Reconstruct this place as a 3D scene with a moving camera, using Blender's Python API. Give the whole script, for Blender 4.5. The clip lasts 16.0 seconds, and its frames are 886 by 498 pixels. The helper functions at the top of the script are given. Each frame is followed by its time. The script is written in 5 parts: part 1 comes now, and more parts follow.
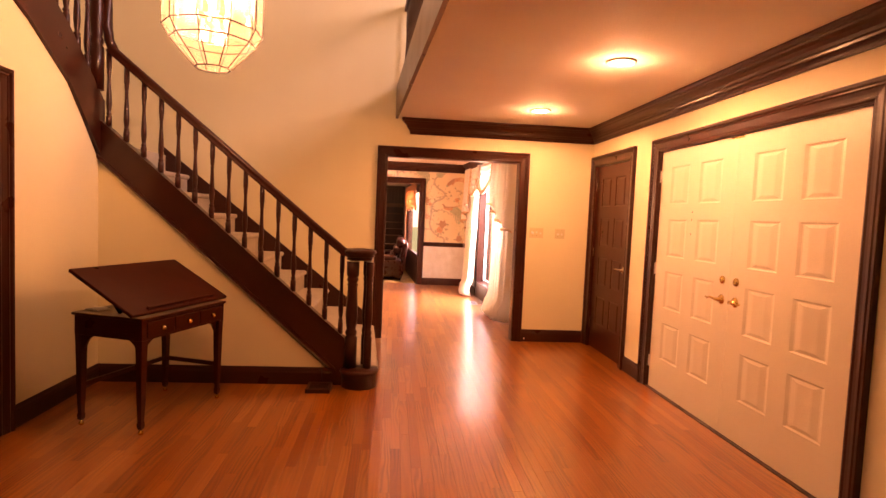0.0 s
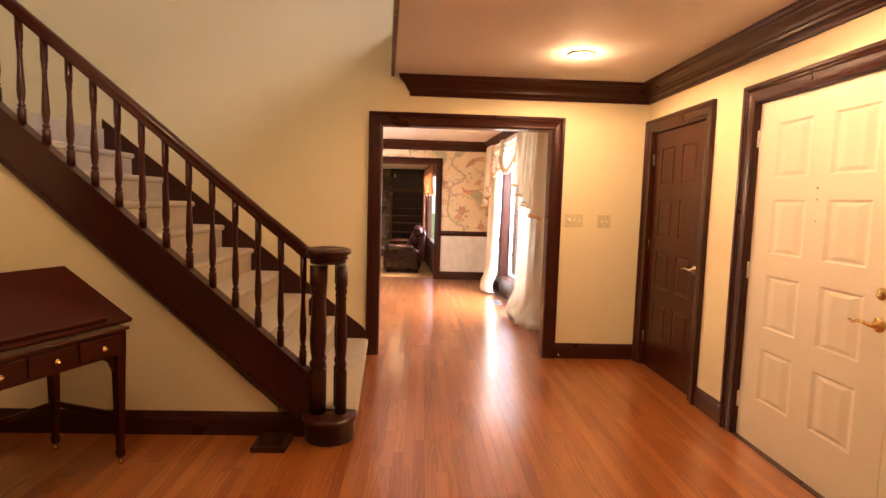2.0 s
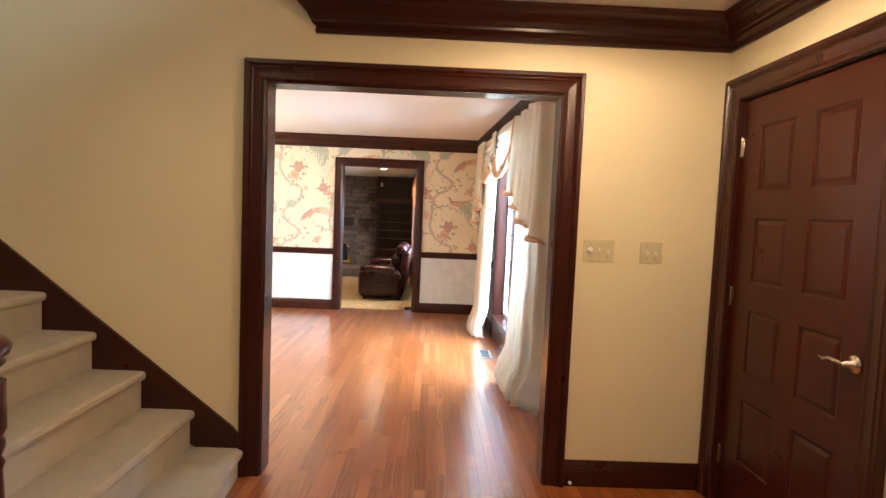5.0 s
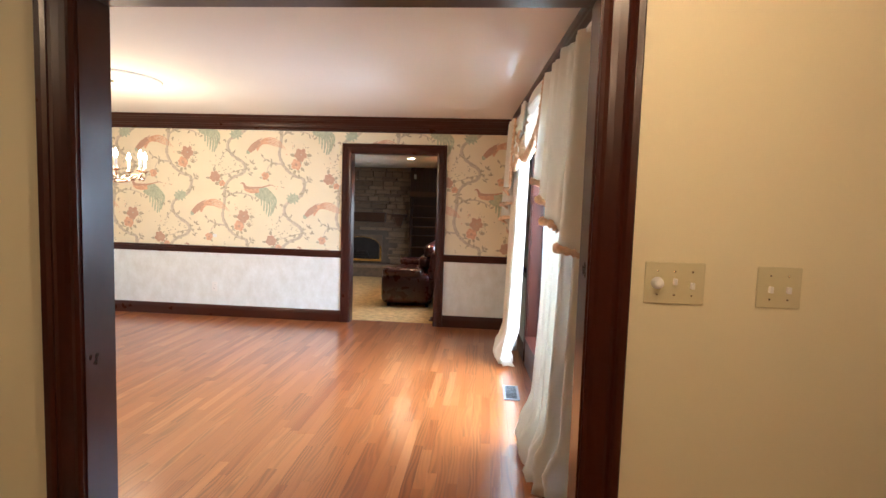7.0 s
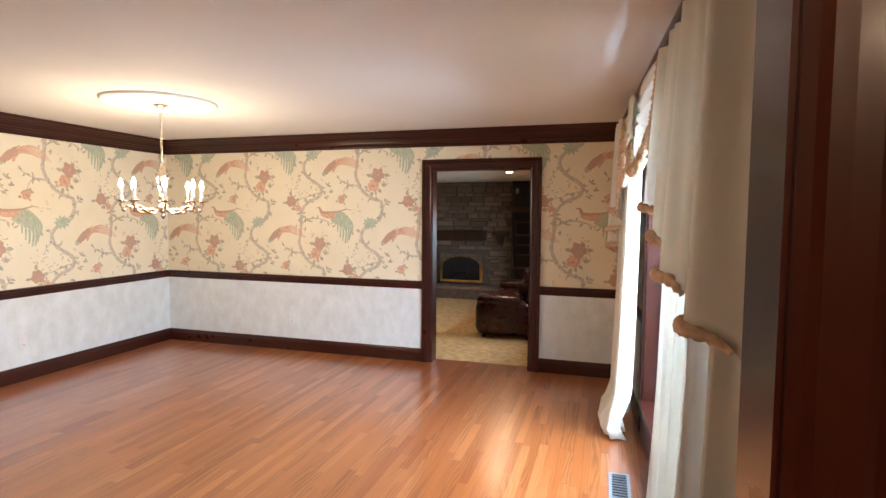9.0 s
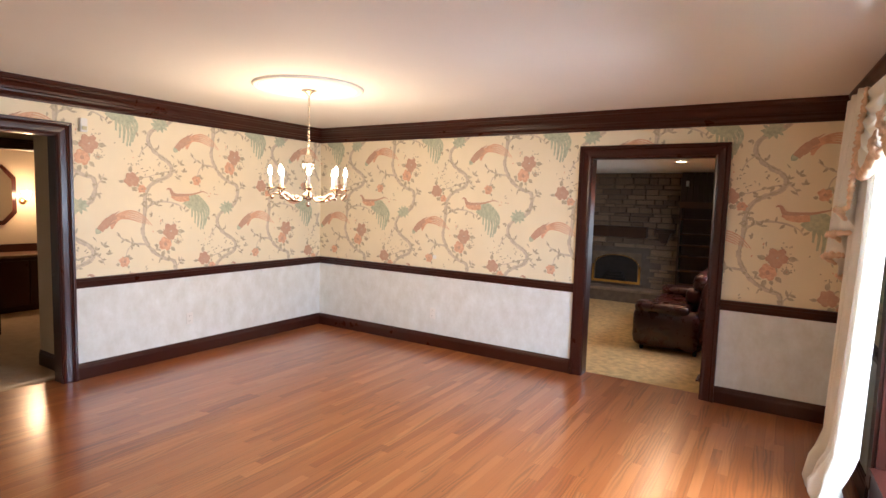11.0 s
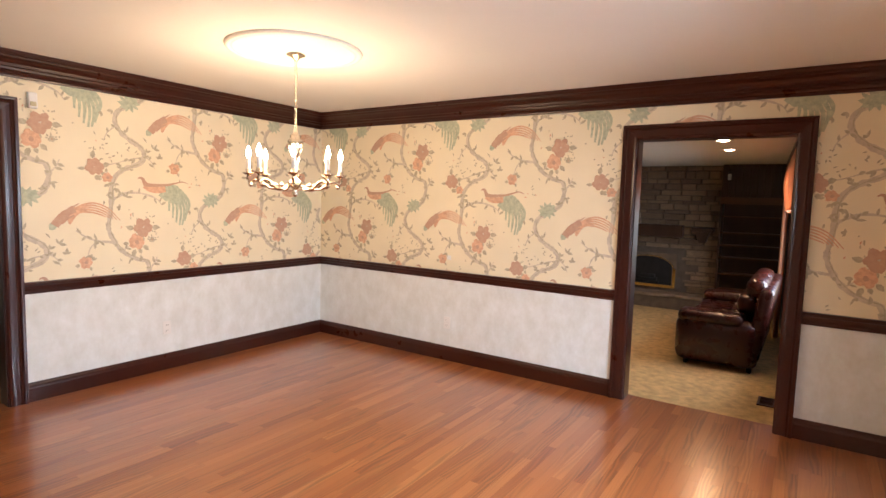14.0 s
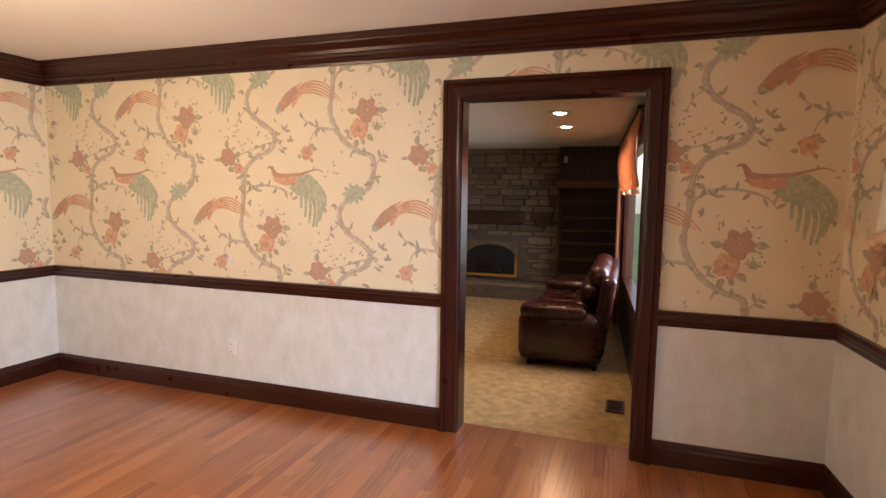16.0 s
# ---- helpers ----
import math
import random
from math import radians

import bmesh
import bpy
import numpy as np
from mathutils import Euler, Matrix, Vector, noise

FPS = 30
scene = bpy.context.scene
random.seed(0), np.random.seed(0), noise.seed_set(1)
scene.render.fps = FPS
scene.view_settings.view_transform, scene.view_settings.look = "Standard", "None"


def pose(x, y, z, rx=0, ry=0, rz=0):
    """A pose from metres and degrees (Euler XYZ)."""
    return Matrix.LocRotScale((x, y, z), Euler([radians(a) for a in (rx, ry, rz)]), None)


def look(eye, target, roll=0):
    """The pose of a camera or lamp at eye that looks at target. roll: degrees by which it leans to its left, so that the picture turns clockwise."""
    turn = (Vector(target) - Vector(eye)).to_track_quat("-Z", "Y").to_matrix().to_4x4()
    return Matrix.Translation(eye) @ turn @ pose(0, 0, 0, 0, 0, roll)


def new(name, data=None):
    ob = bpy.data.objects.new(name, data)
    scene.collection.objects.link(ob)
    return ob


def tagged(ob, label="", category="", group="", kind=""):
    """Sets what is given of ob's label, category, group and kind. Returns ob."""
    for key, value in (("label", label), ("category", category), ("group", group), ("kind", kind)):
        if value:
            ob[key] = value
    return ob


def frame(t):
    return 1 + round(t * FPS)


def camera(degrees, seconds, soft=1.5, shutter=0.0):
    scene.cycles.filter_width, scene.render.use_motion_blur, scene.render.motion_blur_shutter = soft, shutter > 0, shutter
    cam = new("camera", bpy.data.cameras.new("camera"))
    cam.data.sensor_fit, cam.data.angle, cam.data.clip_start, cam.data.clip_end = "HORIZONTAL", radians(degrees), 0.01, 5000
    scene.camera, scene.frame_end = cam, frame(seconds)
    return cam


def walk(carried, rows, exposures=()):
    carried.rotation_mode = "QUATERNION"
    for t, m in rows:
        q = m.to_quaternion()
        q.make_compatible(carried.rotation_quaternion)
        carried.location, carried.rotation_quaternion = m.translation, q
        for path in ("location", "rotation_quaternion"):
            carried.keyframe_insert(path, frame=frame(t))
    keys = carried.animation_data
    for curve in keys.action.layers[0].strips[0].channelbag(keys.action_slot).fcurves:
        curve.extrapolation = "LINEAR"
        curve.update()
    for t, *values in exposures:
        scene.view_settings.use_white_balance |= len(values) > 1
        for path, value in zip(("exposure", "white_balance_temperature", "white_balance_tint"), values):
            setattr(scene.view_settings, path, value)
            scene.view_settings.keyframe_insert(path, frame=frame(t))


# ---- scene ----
cam = camera(78.4, 16.0)
PATH = [
    (0, (0.824, 0.031, 1.393), (1.008, 2.018, 1.272), 2.5),
    (0.5, (0.906, 0.323, 1.39), (1.039, 2.314, 1.26), 2.3),
    (1, (0.949, 0.647, 1.389), (1.07, 2.638, 1.244), 2.2),
    (1.5, (1.039, 0.969, 1.387), (1.134, 2.96, 1.226), 1.9),
    (2, (1.093, 1.309, 1.385), (1.174, 3.299, 1.209), 1.7),
    (2.5, (1.168, 1.648, 1.384), (1.253, 3.638, 1.21), 1.5),
    (3, (1.28, 1.978, 1.379), (1.351, 3.971, 1.229), 1.3),
    (3.5, (1.355, 2.325, 1.392), (1.426, 4.319, 1.258), 1.5),
    (4, (1.453, 2.662, 1.392), (1.524, 4.658, 1.274), 1.8),
    (6.3, (1.777, 4.152, 1.429), (1.71, 6.146, 1.277), 2.7),
    (6.5, (1.828, 4.286, 1.424), (1.736, 6.278, 1.271), 2.6),
    (7, (1.929, 4.568, 1.442), (1.769, 6.555, 1.28), 1.8),
    (7.5, (1.988, 4.842, 1.452), (1.752, 6.821, 1.293), 1.2),
    (8, (2.022, 5.088, 1.469), (1.709, 7.059, 1.327), 0.9),
    (8.5, (2.078, 5.32, 1.529), (1.643, 7.268, 1.394), 0.4),
    (9, (2.051, 5.51, 1.57), (1.476, 7.421, 1.44), 0.4),
    (9.5, (1.991, 5.696, 1.608), (1.281, 7.561, 1.482), 0.6),
    (10, (1.913, 5.82, 1.603), (1.092, 7.639, 1.469), 1.2),
    (12.5, (1.729, 6.179, 1.542), (0.461, 7.711, 1.328), 1.4),
    (13, (1.618, 6.274, 1.526), (0.378, 7.83, 1.323), 1.7),
    (13.5, (1.513, 6.406, 1.516), (0.33, 8.008, 1.327), 1.9),
    (14, (1.43, 6.634, 1.512), (0.319, 8.288, 1.337), 1.7),
    (14.5, (1.378, 6.877, 1.498), (0.372, 8.597, 1.325), 1.4),
    (15, (1.312, 7.152, 1.482), (0.431, 8.939, 1.307), 1.2),
    (15.5, (1.283, 7.461, 1.464), (0.524, 9.303, 1.287), 0.9),
    (16, (1.254, 7.802, 1.454), (0.617, 9.687, 1.259), 0.8),
]
EXPOSURES = [(0.0, 1.98, 12800, 73), (1.0, 1.90, 9600, 48), (2.5, 1.90, 7500, 27), (4.0, 1.76, 6000, 16), (7.0, 1.10, 5800, 11), (10.0, 0.72, 5800, 14), (12.5, 0.72, 6600, 20), (15.0, 0.68, 6500, 19), (16.0, 0.60, 6700, 22)]
walk(cam, [(t, look(eye, target, roll)) for t, eye, target, roll in PATH], EXPOSURES)

# ---------- world, sun, lamps ----------
world = bpy.data.worlds.new("sky")
scene.world = world
world.use_nodes = True
_nt = world.node_tree
_sky = _nt.nodes.new("ShaderNodeTexSky")
_sky.sky_type, _sky.sun_disc = "NISHITA", False
_sky.sun_elevation, _sky.sun_rotation = radians(48), radians(180)
_nt.links.new(_sky.outputs["Color"], _nt.nodes["Background"].inputs["Color"])
_nt.nodes["Background"].inputs["Strength"].default_value = 0.15


def lamp(name, kind, m, energy, colour, **opts):
    data = bpy.data.lights.new(name, kind)
    data.energy, data.color = energy, colour
    for key, value in opts.items():
        if key == "size":
            data.size = value
        elif key == "size_y":
            data.shape, data.size_y = "RECTANGLE", value
        elif key == "radius":
            data.shadow_soft_size = value
        elif key == "angle":
            data.angle = value
        elif key == "spot":
            data.spot_size, data.spot_blend = value, 0.3
    ob = new(name, data)
    ob.matrix_world = m
    return ob


WARM = (1.0, 0.66, 0.36)
CAN = 2.385
lamp("sun", "SUN", look((1.5, -16, 17), (0, 0, 0)), 3.0, (1.0, 0.95, 0.86), angle=radians(0.6))
lamp("window_daylight", "AREA", look((3.2, 8.25, 1.7), (0.5, 8.4, 0.7)), 285, (0.72, 0.86, 1.0), size=2.5, size_y=1.7)
lamp("upper_window_daylight", "AREA", look((3.9, 3.3, 4.6), (0.3, 6.0, 3.0)), 44, (0.84, 0.90, 1.0), size=1.8, size_y=1.4)
lamp("family_window_daylight", "AREA", look((2.2, 13.8, 1.3), (0.2, 13.7, 0.5)), 85, (0.85, 0.92, 1.0), size=1.8, size_y=1.4)
for px, py in ((2.25, 3.5), (2.18, 5.18)):
    lamp("can_lamp", "POINT", pose(px, py, CAN), 3.5, WARM, radius=0.05)
    lamp("can_lamp", "SPOT", look((px, py, 2.425), (px, py, 0)), 30, WARM, radius=0.05, spot=radians(170))
lamp("lantern_lamp", "POINT", pose(-0.27, 3.4, 2.50), 10.5, WARM, radius=0.1)
lamp("chandelier_lamp", "POINT", pose(-1.335, 9.02, 1.82), 24, (1.0, 0.72, 0.42), radius=0.22)
for px, py in ((0.63, 12.95), (0.58, 13.95)):
    lamp("family_can_lamp", "SPOT", look((px, py, 2.19), (px, py, 0)), 18, WARM, radius=0.09, spot=radians(140))
lamp("sconce_lamp", "POINT", pose(-6.78, 9.2, 1.5), 13, WARM, radius=0.05)

# ---------- materials ----------


def material(name, base, rough=0.5, metal=0.0, vary=0.1, scale=8.0, fine=120.0, bump=0.05, stretch=(1, 1, 1), rnd=0.0, island=False, coat=0.0, second=None, spec=0.5):
    m = bpy.data.materials.new(name)
    m.use_nodes = True
    nt = m.node_tree
    b = nt.nodes["Principled BSDF"]
    b.inputs["Roughness"].default_value, b.inputs["Metallic"].default_value = rough, metal
    b.inputs["Coat Weight"].default_value = coat
    b.inputs["Coat Roughness"].default_value = 0.15
    b.inputs["Specular IOR Level"].default_value = spec
    tc = nt.nodes.new("ShaderNodeTexCoord")
    mp = nt.nodes.new("ShaderNodeMapping")
    mp.inputs["Scale"].default_value = stretch
    nt.links.new(tc.outputs["Object"], mp.inputs["Vector"])
    vec = mp.outputs["Vector"]
    n1, n2 = nt.nodes.new("ShaderNodeTexNoise"), nt.nodes.new("ShaderNodeTexNoise")
    for n, s in ((n1, scale), (n2, fine)):
        n.inputs["Scale"].default_value, n.inputs["Detail"].default_value = s, 4
        nt.links.new(vec, n.inputs["Vector"])
    mix = nt.nodes.new("ShaderNodeMix")
    mix.data_type = "RGBA"
    two = second or tuple(c * (1 - vary) for c in base)
    mix.inputs["A"].default_value = (*[min(1, c * (1 + vary * 0.5)) for c in base], 1)
    mix.inputs["B"].default_value = (*two, 1)
    add = nt.nodes.new("ShaderNodeMath")
    add.operation = "MULTIPLY_ADD"
    nt.links.new(n2.outputs["Fac"], add.inputs[0])
    add.inputs[1].default_value = 0.6
    sub = nt.nodes.new("ShaderNodeMath")
    sub.operation = "MULTIPLY_ADD"
    nt.links.new(n1.outputs["Fac"], sub.inputs[0])
    sub.inputs[1].default_value, sub.inputs[2].default_value = 1.6, -0.6
    nt.links.new(sub.outputs[0], add.inputs[2])
    add.use_clamp = True
    nt.links.new(add.outputs[0], mix.inputs["Factor"])
    colour = mix.outputs["Result"]
    if rnd:
        hsv = nt.nodes.new("ShaderNodeHueSaturation")
        src = nt.nodes.new("ShaderNodeNewGeometry" if island else "ShaderNodeObjectInfo")
        mr = nt.nodes.new("ShaderNodeMapRange")
        mr.inputs["To Min"].default_value, mr.inputs["To Max"].default_value = 1 - rnd, 1 + rnd
        nt.links.new(src.outputs["Random Per Island" if island else "Random"], mr.inputs["Value"])
        nt.links.new(mr.outputs["Result"], hsv.inputs["Value"])
        nt.links.new(colour, hsv.inputs["Color"])
        # each piece shows another stretch of grain
        mul = nt.nodes.new("ShaderNodeMath")
        mul.operation = "MULTIPLY"
        mul.inputs[1].default_value = 37.0
        nt.links.new(src.outputs["Random Per Island" if island else "Random"], mul.inputs[0])
        comb = nt.nodes.new("ShaderNodeCombineXYZ")
        for i in range(3):
            nt.links.new(mul.outputs[0], comb.inputs[i])
        nt.links.new(comb.outputs[0], mp.inputs["Location"])
        colour = hsv.outputs["Color"]
    nt.links.new(colour, b.inputs["Base Color"])
    rr = nt.nodes.new("ShaderNodeMapRange")
    rr.inputs["To Min"].default_value, rr.inputs["To Max"].default_value = max(0.02, rough - 0.07), min(1, rough + 0.07)
    nt.links.new(n1.outputs["Fac"], rr.inputs["Value"])
    nt.links.new(rr.outputs["Result"], b.inputs["Roughness"])
    if bump:
        bp = nt.nodes.new("ShaderNodeBump")
        bp.inputs["Strength"].default_value, bp.inputs["Distance"].default_value = bump, 0.004
        nt.links.new(n2.outputs["Fac"], bp.inputs["Height"])
        nt.links.new(bp.outputs["Normal"], b.inputs["Normal"])
    return m


def glow(name, colour, strength):
    m = bpy.data.materials.new(name)
    m.use_nodes = True
    b = m.node_tree.nodes["Principled BSDF"]
    b.inputs["Base Color"].default_value = (*colour, 1)
    b.inputs["Emission Color"].default_value = (*colour, 1)
    b.inputs["Emission Strength"].default_value = strength
    return m


def translucent(m, colour, share):
    """Let light through a cloth."""
    nt = m.node_tree
    tl, ms = nt.nodes.new("ShaderNodeBsdfTranslucent"), nt.nodes.new("ShaderNodeMixShader")
    tl.inputs["Color"].default_value = (*colour, 1)
    ms.inputs[0].default_value = share
    nt.links.new(nt.nodes["Principled BSDF"].outputs[0], ms.inputs[1])
    nt.links.new(tl.outputs[0], ms.inputs[2])
    nt.links.new(ms.outputs[0], nt.nodes["Material Output"].inputs["Surface"])
    return m


def glass(name, colour=(1, 1, 1), rough=0.0, clear=0.85):
    m = bpy.data.materials.new(name)
    m.use_nodes = True
    nt = m.node_tree
    out = nt.nodes["Material Output"]
    g, tr, mx = nt.nodes.new("ShaderNodeBsdfGlossy"), nt.nodes.new("ShaderNodeBsdfTransparent"), nt.nodes.new("ShaderNodeMixShader")
    g.inputs["Roughness"].default_value = rough + 0.02
    tr.inputs["Color"].default_value = (*colour, 1)
    mx.inputs[0].default_value = clear
    nt.links.new(g.outputs[0], mx.inputs[1])
    nt.links.new(tr.outputs[0], mx.inputs[2])
    nt.links.new(mx.outputs[0], out.inputs["Surface"])
    return m


M_PAINT = material("cream_paint", (0.78, 0.705, 0.475), 0.55, vary=0.05, scale=1.2, fine=260, bump=0.03)
M_WOOD = material("dark_stained_wood", (0.043, 0.0085, 0.0040), 0.30, vary=0.35, scale=4, fine=50, bump=0.03, coat=0.12, spec=0.35)
M_DARK = material("mahogany", (0.052, 0.0092, 0.0040), 0.30, vary=0.2, scale=6, fine=60, bump=0.03, stretch=(0.6, 1, 0.6), coat=0.03, spec=0.25)
def oak(name, island):
    """Varnished oak strip: each piece has its own tone, with faint open grain along it."""
    m = bpy.data.materials.new(name)
    m.use_nodes = True
    nt = m.node_tree
    b = nt.nodes["Principled BSDF"]
    b.inputs["Roughness"].default_value = 0.34
    b.inputs["Coat Weight"].default_value = 1.0
    b.inputs["Coat Roughness"].default_value = 0.21

    def node(kind, **sets):
        n = nt.nodes.new(kind)
        for key, value in sets.items():
            n.inputs[key.replace("_", " ")].default_value = value
        return n
    tc = node("ShaderNodeTexCoord")
    src = nt.nodes.new("ShaderNodeNewGeometry" if island else "ShaderNodeObjectInfo")
    rnd = src.outputs["Random Per Island" if island else "Random"]
    comb = node("ShaderNodeCombineXYZ")
    for i, k in enumerate((19.0, 53.0, 7.0)):
        mul = nt.nodes.new("ShaderNodeMath")
        mul.operation = "MULTIPLY"
        mul.inputs[1].default_value = k
        nt.links.new(rnd, mul.inputs[0])
        nt.links.new(mul.outputs[0], comb.inputs[i])
    mp = node("ShaderNodeMapping", Scale=(1.0, 0.12, 1.0))
    nt.links.new(tc.outputs["Object"], mp.inputs["Vector"])
    nt.links.new(comb.outputs[0], mp.inputs["Location"])
    # tone of each strip
    ramp = nt.nodes.new("ShaderNodeValToRGB")
    el = ramp.color_ramp.elements
    el[0].position, el[0].color = 0.0, (0.255, 0.074, 0.022, 1)
    el[1].position, el[1].color = 1.0, (0.42, 0.165, 0.058, 1)
    for p, c in ((0.22, (0.315, 0.104, 0.032, 1)), (0.75, (0.355, 0.124, 0.040, 1))):
        e = el.new(p)
        e.color = c
    nt.links.new(rnd, ramp.inputs[0])
    # flat-sawn figure: bent rings, drawn out along the strip
    warp = node("ShaderNodeTexNoise", Scale=7.0, Detail=1.0)
    nt.links.new(mp.outputs["Vector"], warp.inputs["Vector"])
    wave = node("ShaderNodeTexWave", Scale=13.0, Distortion=17.0, Detail=2.0, Detail_Scale=0.8)
    wave.bands_direction = "X"
    nt.links.new(mp.outputs["Vector"], wave.inputs["Vector"])
    fac = nt.nodes.new("ShaderNodeMath")
    fac.operation = "MULTIPLY"
    bold = node("ShaderNodeMapRange", From_Min=0.40, From_Max=0.64, To_Min=0.12, To_Max=1.0)
    nt.links.new(warp.outputs["Fac"], bold.inputs["Value"])
    nt.links.new(wave.outputs["Fac"], fac.inputs[0])
    nt.links.new(bold.outputs["Result"], fac.inputs[1])
    mr = node("ShaderNodeMapRange", To_Min=1.12, To_Max=0.66)
    nt.links.new(fac.outputs[0], mr.inputs["Value"])
    hsv = node("ShaderNodeHueSaturation", Saturation=1.04, Hue=0.4975)
    nt.links.new(ramp.outputs["Color"], hsv.inputs["Color"])
    nt.links.new(mr.outputs["Result"], hsv.inputs["Value"])
    nt.links.new(hsv.outputs["Color"], b.inputs["Base Color"])
    # traffic wear in the varnish
    wear = node("ShaderNodeTexNoise", Scale=1.3, Detail=3.0)
    nt.links.new(tc.outputs["Object"], wear.inputs["Vector"])
    cr = node("ShaderNodeMapRange", To_Min=0.15, To_Max=0.25)
    nt.links.new(wear.outputs["Fac"], cr.inputs["Value"])
    nt.links.new(cr.outputs["Result"], b.inputs["Coat Roughness"])
    return m


M_OAK = oak("oak_strip", False)
M_OAKJ = oak("oak_strip_joined", True)

M_GAP = material("floor_joint", (0.20, 0.06, 0.022), 0.6, vary=0.2)
M_CEIL = material("textured_ceiling_paint", (0.82, 0.80, 0.76), 0.75, vary=0.03, scale=3, fine=75, bump=0.7)
M_CEIL2 = material("smooth_ceiling_paint", (0.84, 0.82, 0.76), 0.8, vary=0.03, scale=1.2, fine=120, bump=0.1)
M_WALLP = material("wallpaper_ground", (0.84, 0.75, 0.54), 0.6, vary=0.05, scale=5, fine=200, bump=0.02)
M_WAINS = material("mottled_wainscot_paper", (0.78, 0.81, 0.80), 0.42, vary=0.12, scale=9, fine=42, bump=0.08, stretch=(1, 1, 0.7), second=(0.66, 0.67, 0.62))
M_WHITE = material("white_door_paint", (0.74, 0.68, 0.54), 0.4, vary=0.03, scale=3, fine=200, bump=0.02)
M_CARPET = material("beige_stair_carpet", (0.50, 0.45, 0.37), 0.95, vary=0.12, scale=12, fine=320, bump=0.5)
M_BERBER = material("tan_sculpted_carpet", (0.66, 0.44, 0.18), 0.95, vary=0.4, scale=14, fine=120, bump=0.5)
M_PASSAGE = material("tan_passage_carpet", (0.47, 0.33, 0.20), 0.95, vary=0.15, scale=10, fine=250, bump=0.4)
M_BRASS = material("polished_brass", (0.80, 0.56, 0.25), 0.18, metal=1.0, vary=0.1, bump=0)
M_ANTIQ = material("gilt_antique_brass", (0.80, 0.71, 0.57), 0.25, metal=1.0, vary=0.35, scale=30, fine=90, bump=0.1)
M_STEEL = material("dull_nickel", (0.60, 0.55, 0.48), 0.25, metal=1.0, vary=0.1, bump=0)
M_IVORY = material("ivory_plastic", (0.62, 0.56, 0.34), 0.35, vary=0.03, bump=0)
M_WHITEPL = material("white_plastic", (0.8, 0.79, 0.75), 0.4, vary=0.03, bump=0)
M_BLACK = material("black_leading", (0.02, 0.018, 0.015), 0.4, metal=0.6, vary=0.2, bump=0)
M_BULB = glow("warm_bulb", (1.0, 0.78, 0.48), 30.0)
M_CANDLE = glow("candle_bulb", (1.0, 0.84, 0.62), 34.0)
M_GLASS = glass("window_glass", (0.97, 0.99, 1.0), 0.0, 0.94)

# ---------- builders ----------


def box(bm, x0, x1, y0, y1, z0, z1):
    vs = [bm.verts.new((x, y, z)) for x in (x0, x1) for y in (y0, y1) for z in (z0, z1)]
    for f in ((0, 1, 3, 2), (4, 6, 7, 5), (0, 4, 5, 1), (2, 3, 7, 6), (0, 2, 6, 4), (1, 5, 7, 3)):
        bm.faces.new([vs[i] for i in f])
    return vs


def boxes(*specs):
    bm = bmesh.new()
    for s in specs:
        box(bm, *s)
    return bm


def soft_box(x0, x1, y0, y1, z0, z1, r=0.004, seg=2):
    bm = boxes((x0, x1, y0, y1, z0, z1))
    bmesh.ops.bevel(bm, geom=bm.edges[:], offset=r, segments=seg, profile=0.5, affect="EDGES")
    return bm


def prism(points, a0, a1, axis):
    """A polygon in two coordinates drawn out along the third, from a0 to a1."""
    bm = bmesh.new()

    def at(p, a):
        return {"x": (a, p[0], p[1]), "y": (p[0], a, p[1]), "z": (p[0], p[1], a)}[axis]
    r0 = [bm.verts.new(at(p, a0)) for p in points]
    r1 = [bm.verts.new(at(p, a1)) for p in points]
    n = len(points)
    for i in range(n):
        bm.faces.new((r0[i], r0[(i + 1) % n], r1[(i + 1) % n], r1[i]))
    bm.faces.new(r0[::-1])
    bm.faces.new(r1)
    bmesh.ops.recalc_face_normals(bm, faces=bm.faces[:])
    return bm


def lathe(profile, seg=16, at=(0, 0, 0), bm=None):
    """Turned shape: profile of (radius, height) about a vertical axis."""
    bm = bm or bmesh.new()
    rings = []
    for r, z in profile:
        rings.append([bm.verts.new((at[0] + r * math.cos(2 * math.pi * i / seg), at[1] + r * math.sin(2 * math.pi * i / seg), at[2] + z)) for i in range(seg)])
    for a, b in zip(rings, rings[1:]):
        for i in range(seg):
            f = bm.faces.new((a[i], a[(i + 1) % seg], b[(i + 1) % seg], b[i]))
            f.smooth = True
    bm.faces.new(rings[0][::-1])
    bm.faces.new(rings[-1])
    return bm


def tube(points, radius, seg=8, bm=None, profile=None):
    """A round bar along a line of points; profile(i) may scale the radius."""
    bm = bm or bmesh.new()
    pts = [Vector(p) for p in points]
    rings = []
    up = Vector((0, 0, 1))
    for i, p in enumerate(pts):
        d = (pts[min(i + 1, len(pts) - 1)] - pts[max(i - 1, 0)]).normalized()
        side = d.cross(up)
        if side.length < 0.05:
            side = d.cross(Vector((1, 0, 0)))
        side.normalize()
        top = side.cross(d)
        r = radius * (profile(i / (len(pts) - 1)) if profile else 1)
        rings.append([bm.verts.new(p + side * r * math.cos(2 * math.pi * k / seg) + top * r * math.sin(2 * math.pi * k / seg)) for k in range(seg)])
    for a, b in zip(rings, rings[1:]):
        for i in range(seg):
            bm.faces.new((a[i], a[(i + 1) % seg], b[(i + 1) % seg], b[i])).smooth = True
    bm.faces.new(rings[0][::-1])
    bm.faces.new(rings[-1])
    return bm


